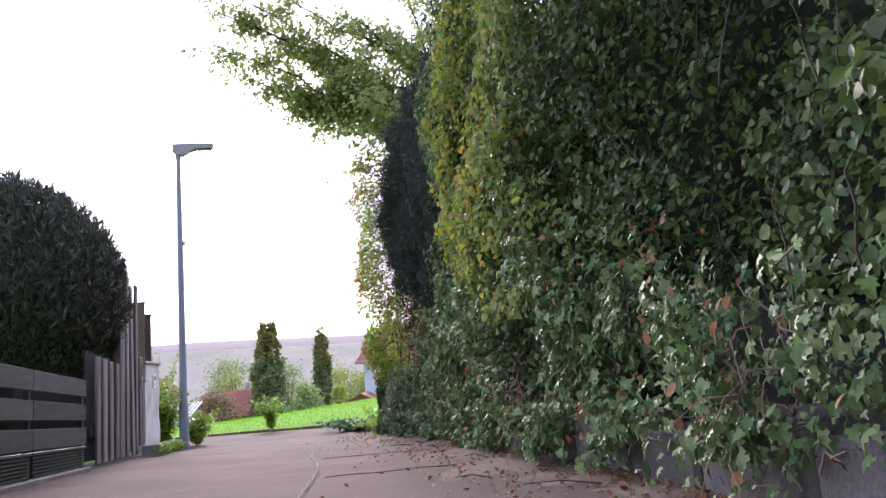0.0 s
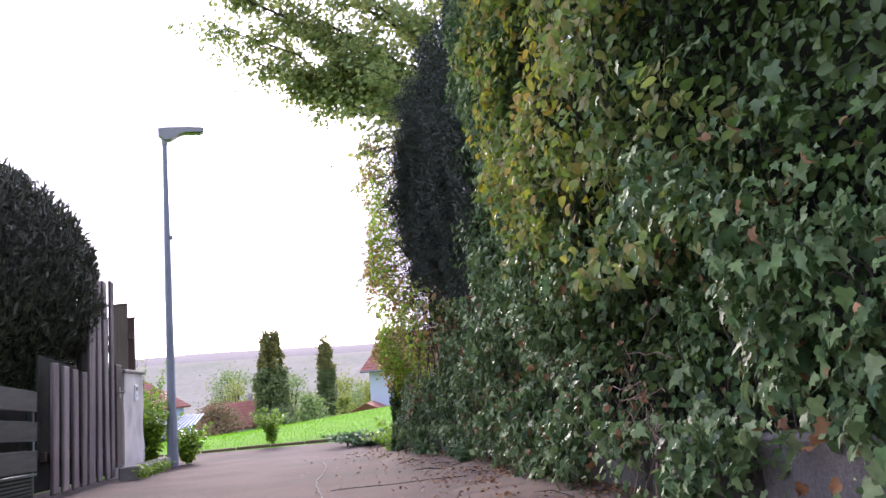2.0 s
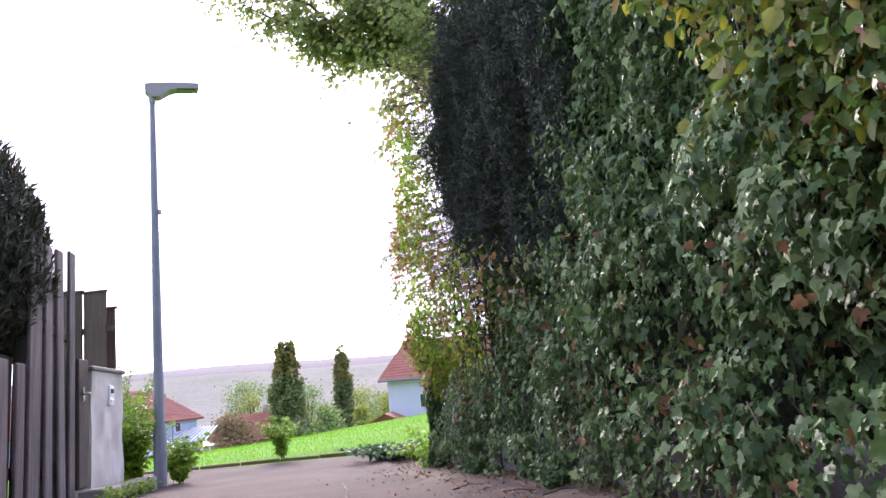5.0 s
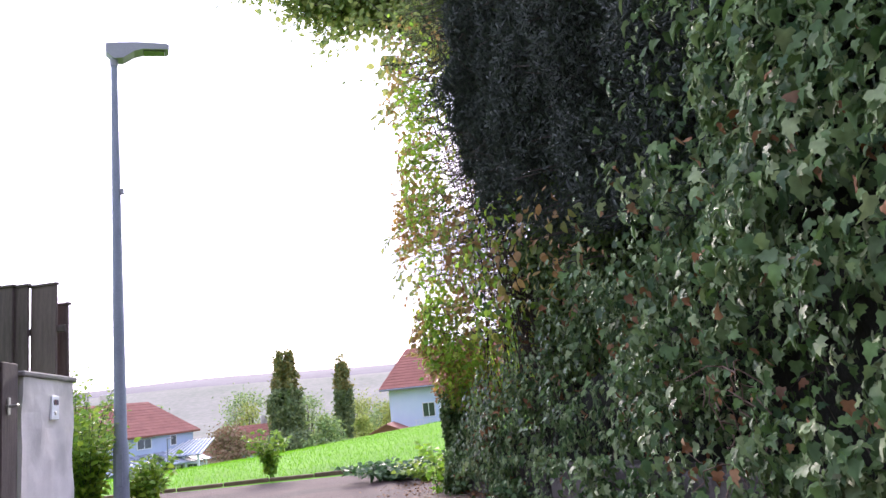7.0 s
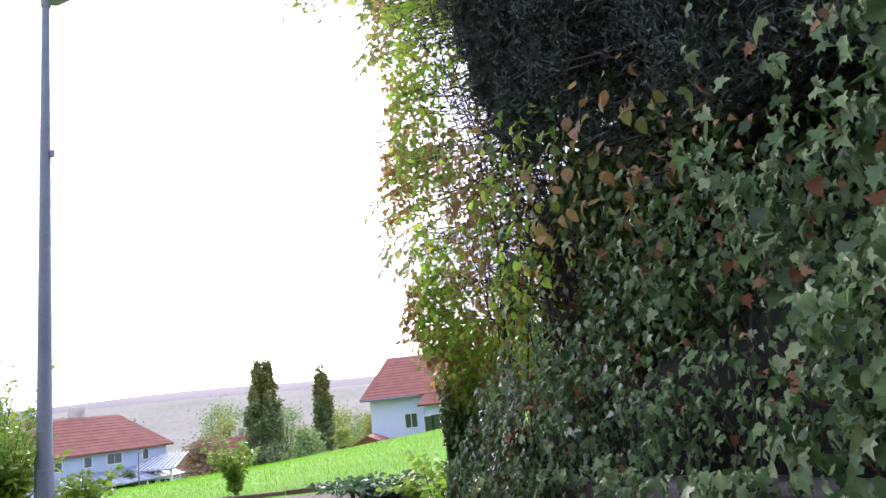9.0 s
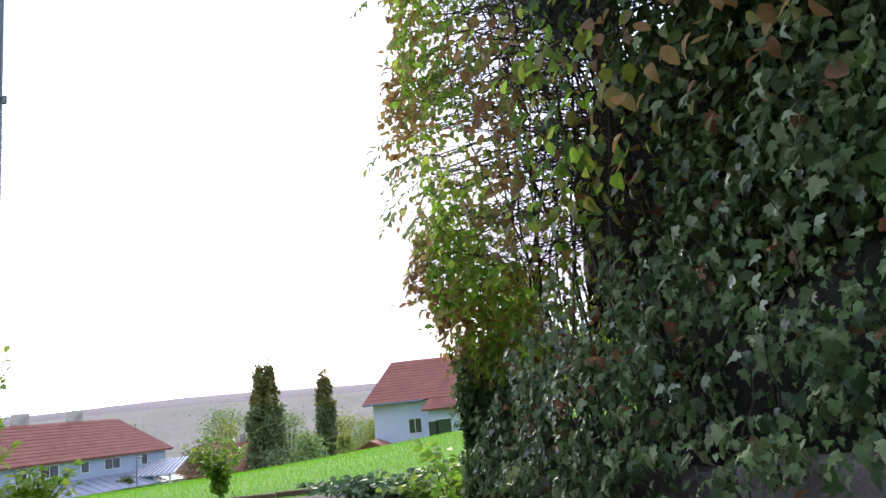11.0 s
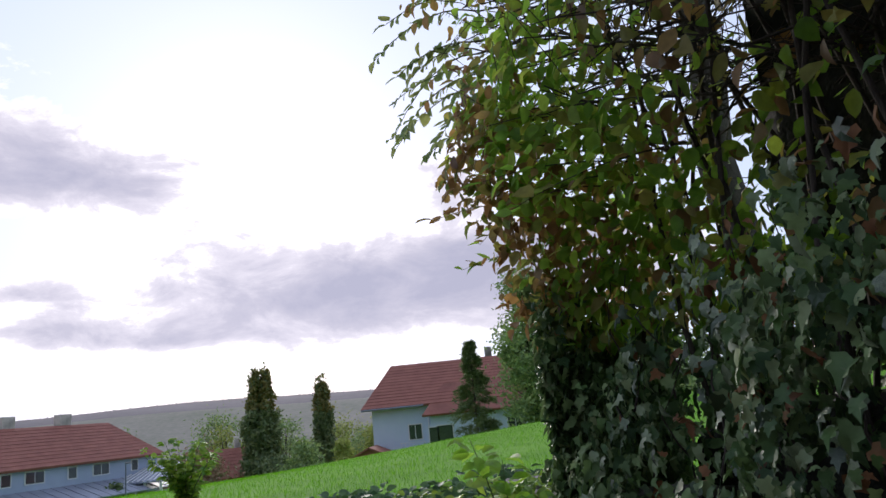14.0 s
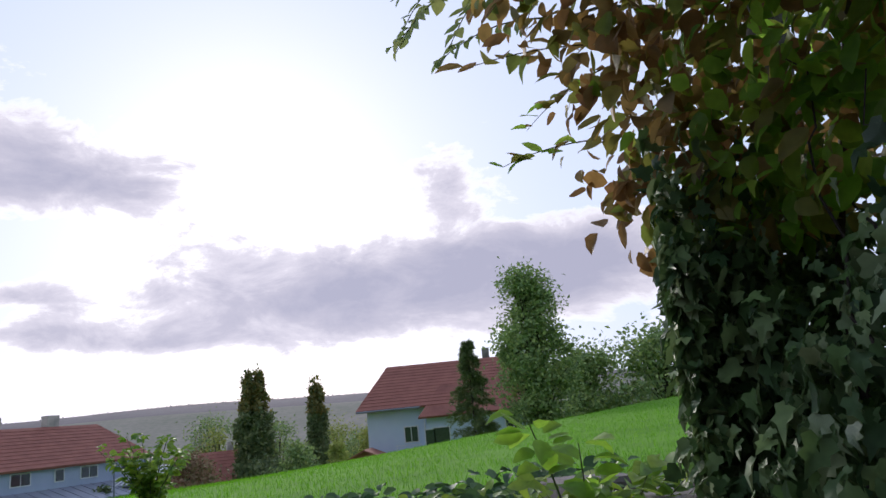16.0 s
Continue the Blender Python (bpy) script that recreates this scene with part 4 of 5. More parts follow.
# ---- street lamp ----
def build_lamp():
    x, y = -6.26, 15.6
    z = road_z(y) - 0.02
    lamp = thing("street_lamp", "slim grey steel street lamp with a flat angled head", "street lamp", (x, y, z))
    tubes("pole", [[(0, 0, 0, 0.1), (0, 0, 0.9, 0.098), (0, 0, 1.0, 0.082), (0, 0, 4, 0.062), (0, 0, 6.5, 0.042)]], STEEL, lamp, 20)
    box_part("access_door", (0.085, 0.02, 0.42), 0.006, STEEL, lamp, pose(0.02, -0.09, 0.62, 0, 0, 10))
    tubes("collar", [[(0, 0, 6.4, 0.055), (0, 0, 6.5, 0.058), (0, 0, 6.58, 0.05)]], LAMPHEAD, lamp, 16)
    box_part("cable_hook", (0.05, 0.03, 0.09), 0.008, LAMPHEAD, lamp, pose(0.085, 0, 4.46))
    bm = bmesh.new()
    # the head: a deep heel over the pole, tapering to a flat blade
    prof = [(-0.09, 0.02, 0.16, 0.09), (0.02, -0.09, 0.17, 0.11), (0.14, -0.08, 0.175, 0.12), (0.3, 0.03, 0.185, 0.13), (0.42, 0.07, 0.19, 0.13), (0.76, 0.085, 0.19, 0.125), (0.79, 0.1, 0.18, 0.11)]
    rings = []
    for u, lo, hi, w in prof:
        rings.append([bm.verts.new((u, sy * w, h)) for sy, h in ((-1, lo), (1, lo), (1.0, hi - 0.02), (0.8, hi), (-0.8, hi), (-1.0, hi - 0.02))])
    for a, b in zip(rings, rings[1:]):
        for k in range(6):
            bm.faces.new((a[k], a[(k + 1) % 6], b[(k + 1) % 6], b[k]))
    bm.faces.new(rings[0][::-1])
    bm.faces.new(rings[-1])
    bmesh.ops.recalc_face_normals(bm, faces=bm.faces)
    head = part("head", bm, LAMPHEAD, lamp)
    head.matrix_local = pose(-0.02, 0, 6.58, 0, -2, 27)
    lamp.scale = (0.985, 0.985, 0.985)
    box_part("lens", (0.3, 0.17, 0.012), 0.003, GLASS_DARK, lamp, pose(-0.02, 0, 6.58, 0, -2, 27) @ pose(0.58, 0, 0.07))


build_lamp()


# ---- left side: slat fence, board gate, pillar, clipped bush ----
def build_slat_fence():
    fence = thing("slat_fence", "low grey horizontal board fence over a perforated metal base", "fence")
    x0, y0, x1, y1 = -3.3, 3.2, -4.82, 8.95
    ang = math.degrees(math.atan2(y1 - y0, x1 - x0))
    length = math.hypot(x1 - x0, y1 - y0)
    bays = 3
    for b in range(bays):
        u = (b + 0.5) / bays
        x, y = x0 + (x1 - x0) * u, y0 + (y1 - y0) * u
        z = road_z(y)
        for k, (h, w) in enumerate(((0.99, 0.2), (0.7, 0.19), (0.42, 0.2))):
            box_part("board", (length / bays - 0.01, 0.03, w), 0.004, SLAT_WOOD, fence, pose(x, y, z + h, 0, 3.6, ang))
        box_part("base_frame", (length / bays - 0.02, 0.03, 0.03), 0.004, GREEN_METAL, fence, pose(x, y, z + 0.29, 0, 3.6, ang))
        box_part("base_frame", (length / bays - 0.02, 0.03, 0.03), 0.004, GREEN_METAL, fence, pose(x, y, z + 0.03, 0, 3.6, ang))
        box_part("plinth", (length / bays, 0.16, 0.3), 0.01, CONCRETE, fence, pose(x - 0.02, y, z - 0.1, 0, 3.6, ang), "dirty concrete plinth")
        # perforated sheet: rows of narrow slats with gaps
        bm = bmesh.new()
        for r in range(8):
            for c in range(36):
                cx = -length / bays / 2 + 0.03 + (c + 0.5 * (r % 2)) * 0.052
                box(bm, cx, -0.004, -0.13 + r * 0.034, cx + 0.034, 0.004, -0.13 + r * 0.034 + 0.02)
        sheet = part("perforated_sheet", bm, GREEN_METAL, fence, "dark green pierced metal sheet")
        sheet.matrix_local = pose(x, y, z + 0.165, 0, 3.6, ang)
        # added sheet: its near-black stands for the shade behind the fence
        box_part("backing", (length / bays + (0.8 if b == bays - 1 else -0.02), 0.01, 1.16), 0.002, CORE, fence, pose(x - 0.17, y - 0.04, z + 0.44, 0, 3.6, ang), "added near-black sheet for the shade behind the boards")
    for b in range(bays + 1):
        u = b / bays
        x, y = x0 + (x1 - x0) * u, y0 + (y1 - y0) * u
        box_part("post", (0.06, 0.05, 1.2), 0.006, GREEN_METAL, fence, pose(x - 0.07, y + 0.03, road_z(y) + 0.5, 0, 0, ang))


def gate_line(y):
    return -4.85 - 0.284 * (y - 9.2)


GATE_TURN = math.degrees(math.atan2(1, -0.284))


def build_board_gate():
    gate = thing("board_gate", "tall weathered grey board gate with dark gaps between the boards", "gate")
    n = 8
    for i in range(n):
        y = 9.25 + 3.2 * (i + 0.5) / n
        z = road_z(y)
        h = 2.6 + 0.13 * (y - 10.8) + random.uniform(-0.03, 0.03) + (0.1 if i == 4 else 0)
        w = 0.22 if i != 4 else 0.34
        if i < 4:
            h = 1.36
        box_part("board", (w, 0.035, h), 0.01, WOOD_GREY, gate, pose(gate_line(y), y, z + 0.06 + h / 2, random.uniform(-.5, .5), random.uniform(-0.6, 0.6), GATE_TURN))
    for h, ym, ln in ((0.45, 10.85, 3.3), (1.9, 11.7, 1.7)):
        box_part("rail", (ln, 0.05, 0.1), 0.006, WOOD_DARK, gate, pose(gate_line(ym) - 0.06, ym - 0.02, road_z(ym) + h, 0, 3.5, GATE_TURN))
    # near-black sheets added for the shade seen in the gaps between boards
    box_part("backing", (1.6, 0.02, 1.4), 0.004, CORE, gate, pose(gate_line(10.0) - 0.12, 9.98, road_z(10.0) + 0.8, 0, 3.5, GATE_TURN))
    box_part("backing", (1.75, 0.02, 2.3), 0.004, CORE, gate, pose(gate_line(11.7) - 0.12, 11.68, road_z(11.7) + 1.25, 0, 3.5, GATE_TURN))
    box_part("jamb", (0.42, 0.1, 1.5), 0.01, WOOD_DARK, gate, pose(gate_line(12.76) - 0.05, 12.76, road_z(12.76) + 0.95, 0, 0, GATE_TURN))
    handle = box_part("handle", (0.04, 0.1, 0.03), 0.008, BRASS, gate, pose(gate_line(12.72) + 0.06, 12.7, road_z(12.7) + 1.28, 0, 0, GATE_TURN))
    box_part("latch_plate", (0.06, 0.012, 0.16), 0.004, BRASS, handle, pose(0, 0.03, 0))
    back = thing("garden_screen", "dark brown stained board screen behind the plastered pier", "screen")
    for x, y, w, top in ((-7.62, 15.26, 0.22, 2.12), (-7.42, 15.28, 0.22, 2.11), (-7.13, 15.3, 0.39, 2.09), (-6.97, 15.46, 0.2, 1.83)):
        h = top - road_z(y)
        box_part("board", (w, 0.04, h), 0.008, WOOD_DARK, back, pose(x, y, road_z(y) + h / 2, 0, random.uniform(-0.4, 0.4), -8))
        box_part("board_cap", (w + 0.03, 0.07, 0.035), 0.006, WOOD_DARK, back, pose(x, y, top + 0.018, 0, random.uniform(-0.4, 0.4), -8))
    box_part("rail", (0.85, 0.05, 0.09), 0.006, WOOD_DARK, back, pose(-7.25, 15.34, 1.5, 0, 0, -8))


def build_pillar():
    y = 13.9
    x, z = gate_line(y) - 0.11, road_z(y) + 0.15
    pier = thing("gate_pier", "rough pale plastered garden pier with a doorbell plate", "pier", (x, y, z))
    bm = bmesh.new()
    box(bm, -0.9, -0.11, -0.25, 0.9, 0.11, 1.5)
    bmesh.ops.subdivide_edges(bm, edges=bm.edges, cuts=9, use_grid_fill=True)
    for v in bm.verts:
        v.co += 0.03 * Vector((noise.noise(v.co * 2.5), noise.noise(v.co * 2.5 + Vector((5, 0, 0))), 0.2 * noise.noise(v.co * 4)))
    part("shaft", bm, PLASTER, pier)
    box_part("cap", (1.88, 0.3, 0.06), 0.015, CONCRETE, pier, pose(0, 0, 1.53))
    box_part("doorbell", (0.26, 0.03, 0.26), 0.006, WHITE_FRAME, pier, pose(0.1, -0.125, 1.19))
    box_part("bell_grille", (0.15, 0.012, 0.06), 0.003, GLASS_DARK, pier, pose(0.1, -0.143, 1.25))
    box_part("bell_button", (0.05, 0.012, 0.04), 0.003, BRASS, pier, pose(0.08, -0.143, 1.13))
    pier.rotation_euler = (0, 0, radians(GATE_TURN))
    ledge = thing("ledge", "mossy low concrete ledge at the foot of the gate", "ledge", kind="structure")
    for k in range(4):
        yy = 12.2 + 0.78 * (k + 0.5)
        box_part("edging_stone", (0.76, 0.3, 0.34), 0.02, CONCRETE, ledge, pose(gate_line(yy) + 0.22, yy + 0.05, road_z(yy) + 0.02, 0, 3.6, GATE_TURN))


def build_bush():
    bush = thing("clipped_bush", "large dark clipped conifer bush leaning over the fence", "bush")
    c, r = Vector((-6.95, 10.3, 1.72)), (1.74, 2.05, 1.82)
    n = 60000
    d = unit(rng.normal(0, 1, (n, 3)))
    keep = d[:, 2] > -0.85
    d = d[keep]
    n = len(d)
    p = np.array(c) + d * np.array(r)
    w = wobble(p, 1.1, 3) + 0.5 * wobble(p, 4.0, 9)
    p = np.array(c) + d * np.array(r) * (1 + 0.07 * w - 0.1 * rng.random(n) ** 1.5)[:, None]
    o = d + rng.normal(0, 0.7, (n, 3))
    t = d * 0.5 + np.array([0, 0, 0.9]) + rng.normal(0, 0.35, (n, 3))
    leaves("foliage", NEEDLE, p, o, t, rng.uniform(0.06, 0.12, n), THUJA, bush)
    m = 5000
    e = unit(rng.normal(0, 1, (m, 3)))
    e = e[e[:, 2] > -0.4]
    m = len(e)
    q = np.array(c) + e * np.array(r) * (1.0 + 0.03 * rng.random(m))[:, None]
    leaves("upright_foliage", NEEDLE, q, e + rng.normal(0, 0.6, (m, 3)), e * 0.5 + np.array([0, 0, 0.9]) + rng.normal(0, 0.25, (m, 3)), rng.uniform(0.1, 0.22, m), THUJA, bush)
    # inner shade of the bush, made as a solid near-black sphere
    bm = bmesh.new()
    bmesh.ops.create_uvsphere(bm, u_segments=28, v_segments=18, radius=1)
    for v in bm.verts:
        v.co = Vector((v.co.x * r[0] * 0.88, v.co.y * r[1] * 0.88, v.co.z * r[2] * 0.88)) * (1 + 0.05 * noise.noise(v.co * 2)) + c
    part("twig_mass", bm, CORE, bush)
    tubes("trunk", [[(c.x, c.y, road_z(9.9) - 0.1, 0.12), (c.x, c.y, 0.6, 0.1), (c.x, c.y, 1.6, 0.06)]], BARK, bush, 8)


build_slat_fence()
build_board_gate()
build_pillar()
build_bush()


# ---- far houses and trees ----
def quad_mesh(name, corners, faces, mat, parent):
    bm = bmesh.new()
    vs = [bm.verts.new(c) for c in corners]
    for f in faces:
        bm.faces.new([vs[i] for i in f])
    bmesh.ops.recalc_face_normals(bm, faces=bm.faces)
    return part(name, bm, mat, parent)


def slab_roof(name, a, b, c, d, thick, parent, mat=None):
    """A roof slope with thickness, from its four corners."""
    a, b, c, d = (Vector(v) for v in (a, b, c, d))
    n = (b - a).cross(d - a).normalized()
    if n.z < 0:
        n = -n
    low = [v - n * thick for v in (a, b, c, d)]
    return quad_mesh(name, [*(tuple(v) for v in (a, b, c, d)), *(tuple(v) for v in low)],
                     [(0, 1, 2, 3), (4, 5, 6, 7), (0, 1, 5, 4), (1, 2, 6, 5), (2, 3, 7, 6), (3, 0, 4, 7)], mat or TILE_RED, parent)


def tile_rows(roof, a, b, c, d, parent, rows=14):
    """Raised tile courses: a low bead along each course from side to side."""
    a, b, c, d = (Vector(v) for v in (a, b, c, d))
    n = (b - a).cross(d - a).normalized()
    if n.z < 0:
        n = -n
    for i in range(1, rows):
        u = i / rows
        p, q = a.lerp(d, u) + n * 0.012, b.lerp(c, u) + n * 0.012
        tubes("tile_course", [[(*p, 0.02), (*q, 0.02)]], TILE_RED, parent, 4, False)


def add_window(house, w, h, m, bars=1):
    win = box_part("window", (w, 0.06, h), 0.01, WHITE_FRAME, house, m)
    n = bars + 1
    for k in range(n):
        pw = (w - 0.12) / n
        box_part("pane", (pw - 0.06, 0.03, h - 0.16), 0.004, GLASS_DARK, win, pose(-w / 2 + 0.06 + pw * (k + 0.5), -0.032, 0))
    return win


def build_house_b():
    """The pale house beyond the meadow, its gable roof with a lower cross wing."""
    at = (-10.6, 70.0, -7.0)
    house = thing("house", "pale blue-white rendered house with a red tiled gable roof", "house", at)
    L, D, eave, ridge = 13.6, 10.0, 8.25, 11.35
    bm = bmesh.new()
    box(bm, 0, 0, 0, L, D, eave)
    part("wall", bm, HOUSE_WHITE, house)
    quad_mesh("gable", [(0.02, 0, eave), (0.02, D, eave), (1.35, D / 2, ridge - 0.12), (L, 0, eave), (L, D, eave), (L, D / 2, ridge - 0.1)], [(0, 1, 2), (3, 4, 5)], HOUSE_WHITE, house)
    o = 0.75
    k = (ridge - eave) / (D / 2)
    f0, f1 = (-o, -o, eave - o * k), (L + o, -o, eave - o * k)
    r0, r1 = (1.25, D / 2, ridge), (L + o, D / 2, ridge)
    roof = slab_roof("roof", f0, f1, r1, r0, 0.18, house)
    slab_roof("roof", (-o, D + o, eave - o * k), (L + o, D + o, eave - o * k), r1, r0, 0.18, house)
    slab_roof("roof", (-o, -o, eave - o * k), (-o, D + o, eave - o * k), (1.25, D / 2 + 0.01, ridge), (1.25, D / 2 - 0.01, ridge), 0.18, house)
    tile_rows(roof, f0, f1, r1, r0, roof)
    # cross wing with its lower valley
    bm = bmesh.new()
    box(bm, 4.7, -1.4, 0, L, 0.02, eave - 0.95)
    part("wing_wall", bm, HOUSE_WHITE, house)
    slab_roof("wing_roof", (4.1, -2.0, eave - 1.35), (L + o, -2.0, eave - 1.35), (L + o, 1.6, eave + 1.05), (5.8, 1.6, eave + 1.05), 0.16, house)
    tubes("downpipe", [[(4.45, -0.12, 0, 0.06), (4.45, -0.12, eave - 1.5, 0.06)]], WHITE_FRAME, house, 8)
    tubes("gutter", [[(-0.7, -o - 0.06, eave - o * k - 0.12, 0.08), (4.2, -o - 0.06, eave - o * k - 0.12, 0.08)]], STEEL, house, 8)
    add_window(house, 1.15, 1.25, pose(3.35, -0.03, 5.7), 1)
    add_window(house, 1.35, 1.35, pose(5.75, -1.43, 5.4), 0)
    add_window(house, 1.3, 1.3, pose(11.2, -1.43, 5.6), 1)
    add_window(house, 0.9, 2.0, pose(4.9, -1.43, 5.0), 0)
    for i in range(7):
        box_part("terrace_rail", (0.03, 0.03, 0.8), 0.004, WHITE_FRAME, house, pose(2.3 + i * 0.3, -1.3, 4.55))
    box_part("terrace_rail", (2.0, 0.04, 0.04), 0.004, WHITE_FRAME, house, pose(3.2, -1.3, 4.95))
    box_part("chimney", (0.6, 0.6, 1.3), 0.02, CONCRETE, house, pose(9.8, D / 2 + 0.5, ridge + 0.2))
    box_part("roof_vent", (0.25, 0.25, 0.2), 0.02, WHITE_FRAME, house, pose(4.4, 2.1, 9.0))
    # shed roof beside it
    shed = thing("garden_shed", "low shed with a red tiled gable roof", "shed", (-12.2, 66, -7.0))
    bm = bmesh.new()
    box(bm, 0, 0, 0, 3.6, 4, 4.2)
    part("wall", bm, HOUSE_WHITE, shed)
    slab_roof("roof", (-0.3, -0.3, 4.05), (-0.3, 4.3, 4.05), (1.8, 4.3, 5.0), (1.8, -0.3, 5.0), 0.1, shed)
    slab_roof("roof", (3.9, -0.3, 4.05), (3.9, 4.3, 4.05), (1.8, 4.3, 5.0), (1.8, -0.3, 5.0), 0.1, shed)
    quad_mesh("gable", [(0, 0, 4.1), (3.6, 0, 4.1), (1.8, 0, 4.9)], [(0, 1, 2)], TILE_RED, shed)


def build_house_a():
    """The long terrace below the lane, with a sheet-metal canopy along its front."""
    x1, y1, x0, y0 = -30.2, 75.0, -40.5, 50.0
    ang = math.degrees(math.atan2(y1 - y0, x1 - x0))
    length = math.hypot(x1 - x0, y1 - y0)
    house = thing("terrace_house", "long grey-blue terrace house with red roof and metal canopy", "house", (x0, y0, -8.0))
    house.rotation_euler = (0, 0, radians(ang))
    D, eave, ridge, L = 9.0, 7.25, 10.0, length
    bm = bmesh.new()
    box(bm, 0, 0, 0, L, D, eave)
    part("wall", bm, HOUSE_BLUE, house)
    o = 0.5
    k = (ridge - eave) / (D / 2)
    f0, f1, r1, r0 = (-o, -o, eave - o * k), (L + o, -o, eave - o * k), (L - 1.2, D / 2, ridge), (0, D / 2, ridge)
    roof = slab_roof("roof", f0, f1, r1, r0, 0.2, house)
    slab_roof("roof", (-o, D + o, eave - o * k), (L + o, D + o, eave - o * k), r1, r0, 0.2, house)
    slab_roof("roof", (L + o, -o, eave - o * k), (L + o, D + o, eave - o * k), (L - 1.2, D / 2 + 0.01, ridge), (L - 1.2, D / 2 - 0.01, ridge), 0.2, house)
    tile_rows(roof, f0, f1, r1, r0, roof, 12)
    canopy = slab_roof("canopy", (-o, -3.2, eave - 2.9), (L - 1, -3.2, eave - 2.9), (L - 1, 0, eave - 1.9), (-o, 0, eave - 1.9), 0.1, house, SHEET_METAL)
    for i in range(30):
        u = i / 29
        xx = -o + (L - 1 + o) * u
        tubes("canopy_seam", [[(xx, -3.2, eave - 2.88, 0.03), (xx, 0, eave - 1.88, 0.03)]], SHEET_METAL, canopy, 4, False)
    for i in range(8):
        box_part("canopy_post", (0.12, 0.12, eave - 2.9), 0.01, WHITE_FRAME, house, pose(0.5 + i * (L - 2) / 7, -3.0, (eave - 2.9) / 2))
    for u, w, bars in ((5.0, 1.1, 0), (7.3, 1.8, 1), (10.2, 1.0, 0), (13.4, 1.0, 0), (15.6, 1.9, 1), (18.7, 1.0, 0), (21.3, 1.9, 1), (24.6, 0.9, 0)):
        add_window(house, w * 0.85, 0.95, pose(u, -0.03, eave - 1.0), bars)
    for u in (8.5, 13.0, 17.5, 22.0):
        add_window(house, 1.4, 1.8, pose(u, -0.03, 2.9), 1)
    for u in (L - 5.4, L - 10.4):
        box_part("chimney", (1.1, 0.8, 1.2), 0.03, PLASTER, house, pose(u, D / 2 + 0.4, ridge + 0.3))
    # porch with a striped glass roof at the near corner
    porch = thing("porch", "white porch with a pale striped glass roof", "porch", (-31.0, 73.0, -7.7))
    slab = slab_roof("roof", (-1.5, -2.6, 4.6), (3.4, -2.6, 4.6), (3.0, 1.5, 5.7), (-0.6, 1.5, 5.7), 0.08, porch, SHEET_METAL)
    for i in range(12):
        u = i / 11
        tubes("glazing_bar", [[(-1.5 + 4.9 * u, -2.6, 4.65, 0.07), (-0.6 + 3.6 * u, 1.5, 5.75, 0.07)]], WHITE_FRAME, slab, 4, False)
    for i, xx in enumerate((-0.9, 0.4, 1.7, 3.0)):
        box_part("post", (0.18, 0.18, 4.6), 0.01, WHITE_FRAME, porch, pose(xx, -2.3, 2.3))
    for xx in (-0.25, 1.05, 2.35):
        add_window(porch, 1.1, 1.5, pose(xx, -1.9, 3.1), 1)


def roof_house(name, label, x, y, z, w, d, eave, ridge, turn):
    h = thing(name, label, "house", (x, y, z))
    h.rotation_euler = (0, 0, radians(turn))
    bm = bmesh.new()
    box(bm, -w / 2, -d / 2, 0, w / 2, d / 2, eave)
    part("wall", bm, HOUSE_WHITE, h)
    o = 0.5
    a, b, c, e = (-w / 2 - o, -d / 2 - o, eave - 0.2), (w / 2 + o, -d / 2 - o, eave - 0.2), (w / 2 + o, 0, ridge), (-w / 2 - o, 0, ridge)
    r = slab_roof("roof", a, b, c, e, 0.2, h)
    tile_rows(r, a, b, c, e, r, 9)
    slab_roof("roof", (-w / 2 - o, d / 2 + o, eave - 0.2), (w / 2 + o, d / 2 + o, eave - 0.2), c, e, 0.2, h)
    quad_mesh("gable", [(-w / 2, -d / 2, eave), (-w / 2, d / 2, eave), (-w / 2, 0, ridge - 0.15), (w / 2, -d / 2, eave), (w / 2, d / 2, eave), (w / 2, 0, ridge - 0.15)], [(0, 1, 2), (3, 4, 5)], HOUSE_WHITE, h)
    box_part("chimney", (0.7, 0.7, 1.4), 0.02, PLASTER, h, pose(w * 0.1, 0.4, ridge + 0.3))
    return h


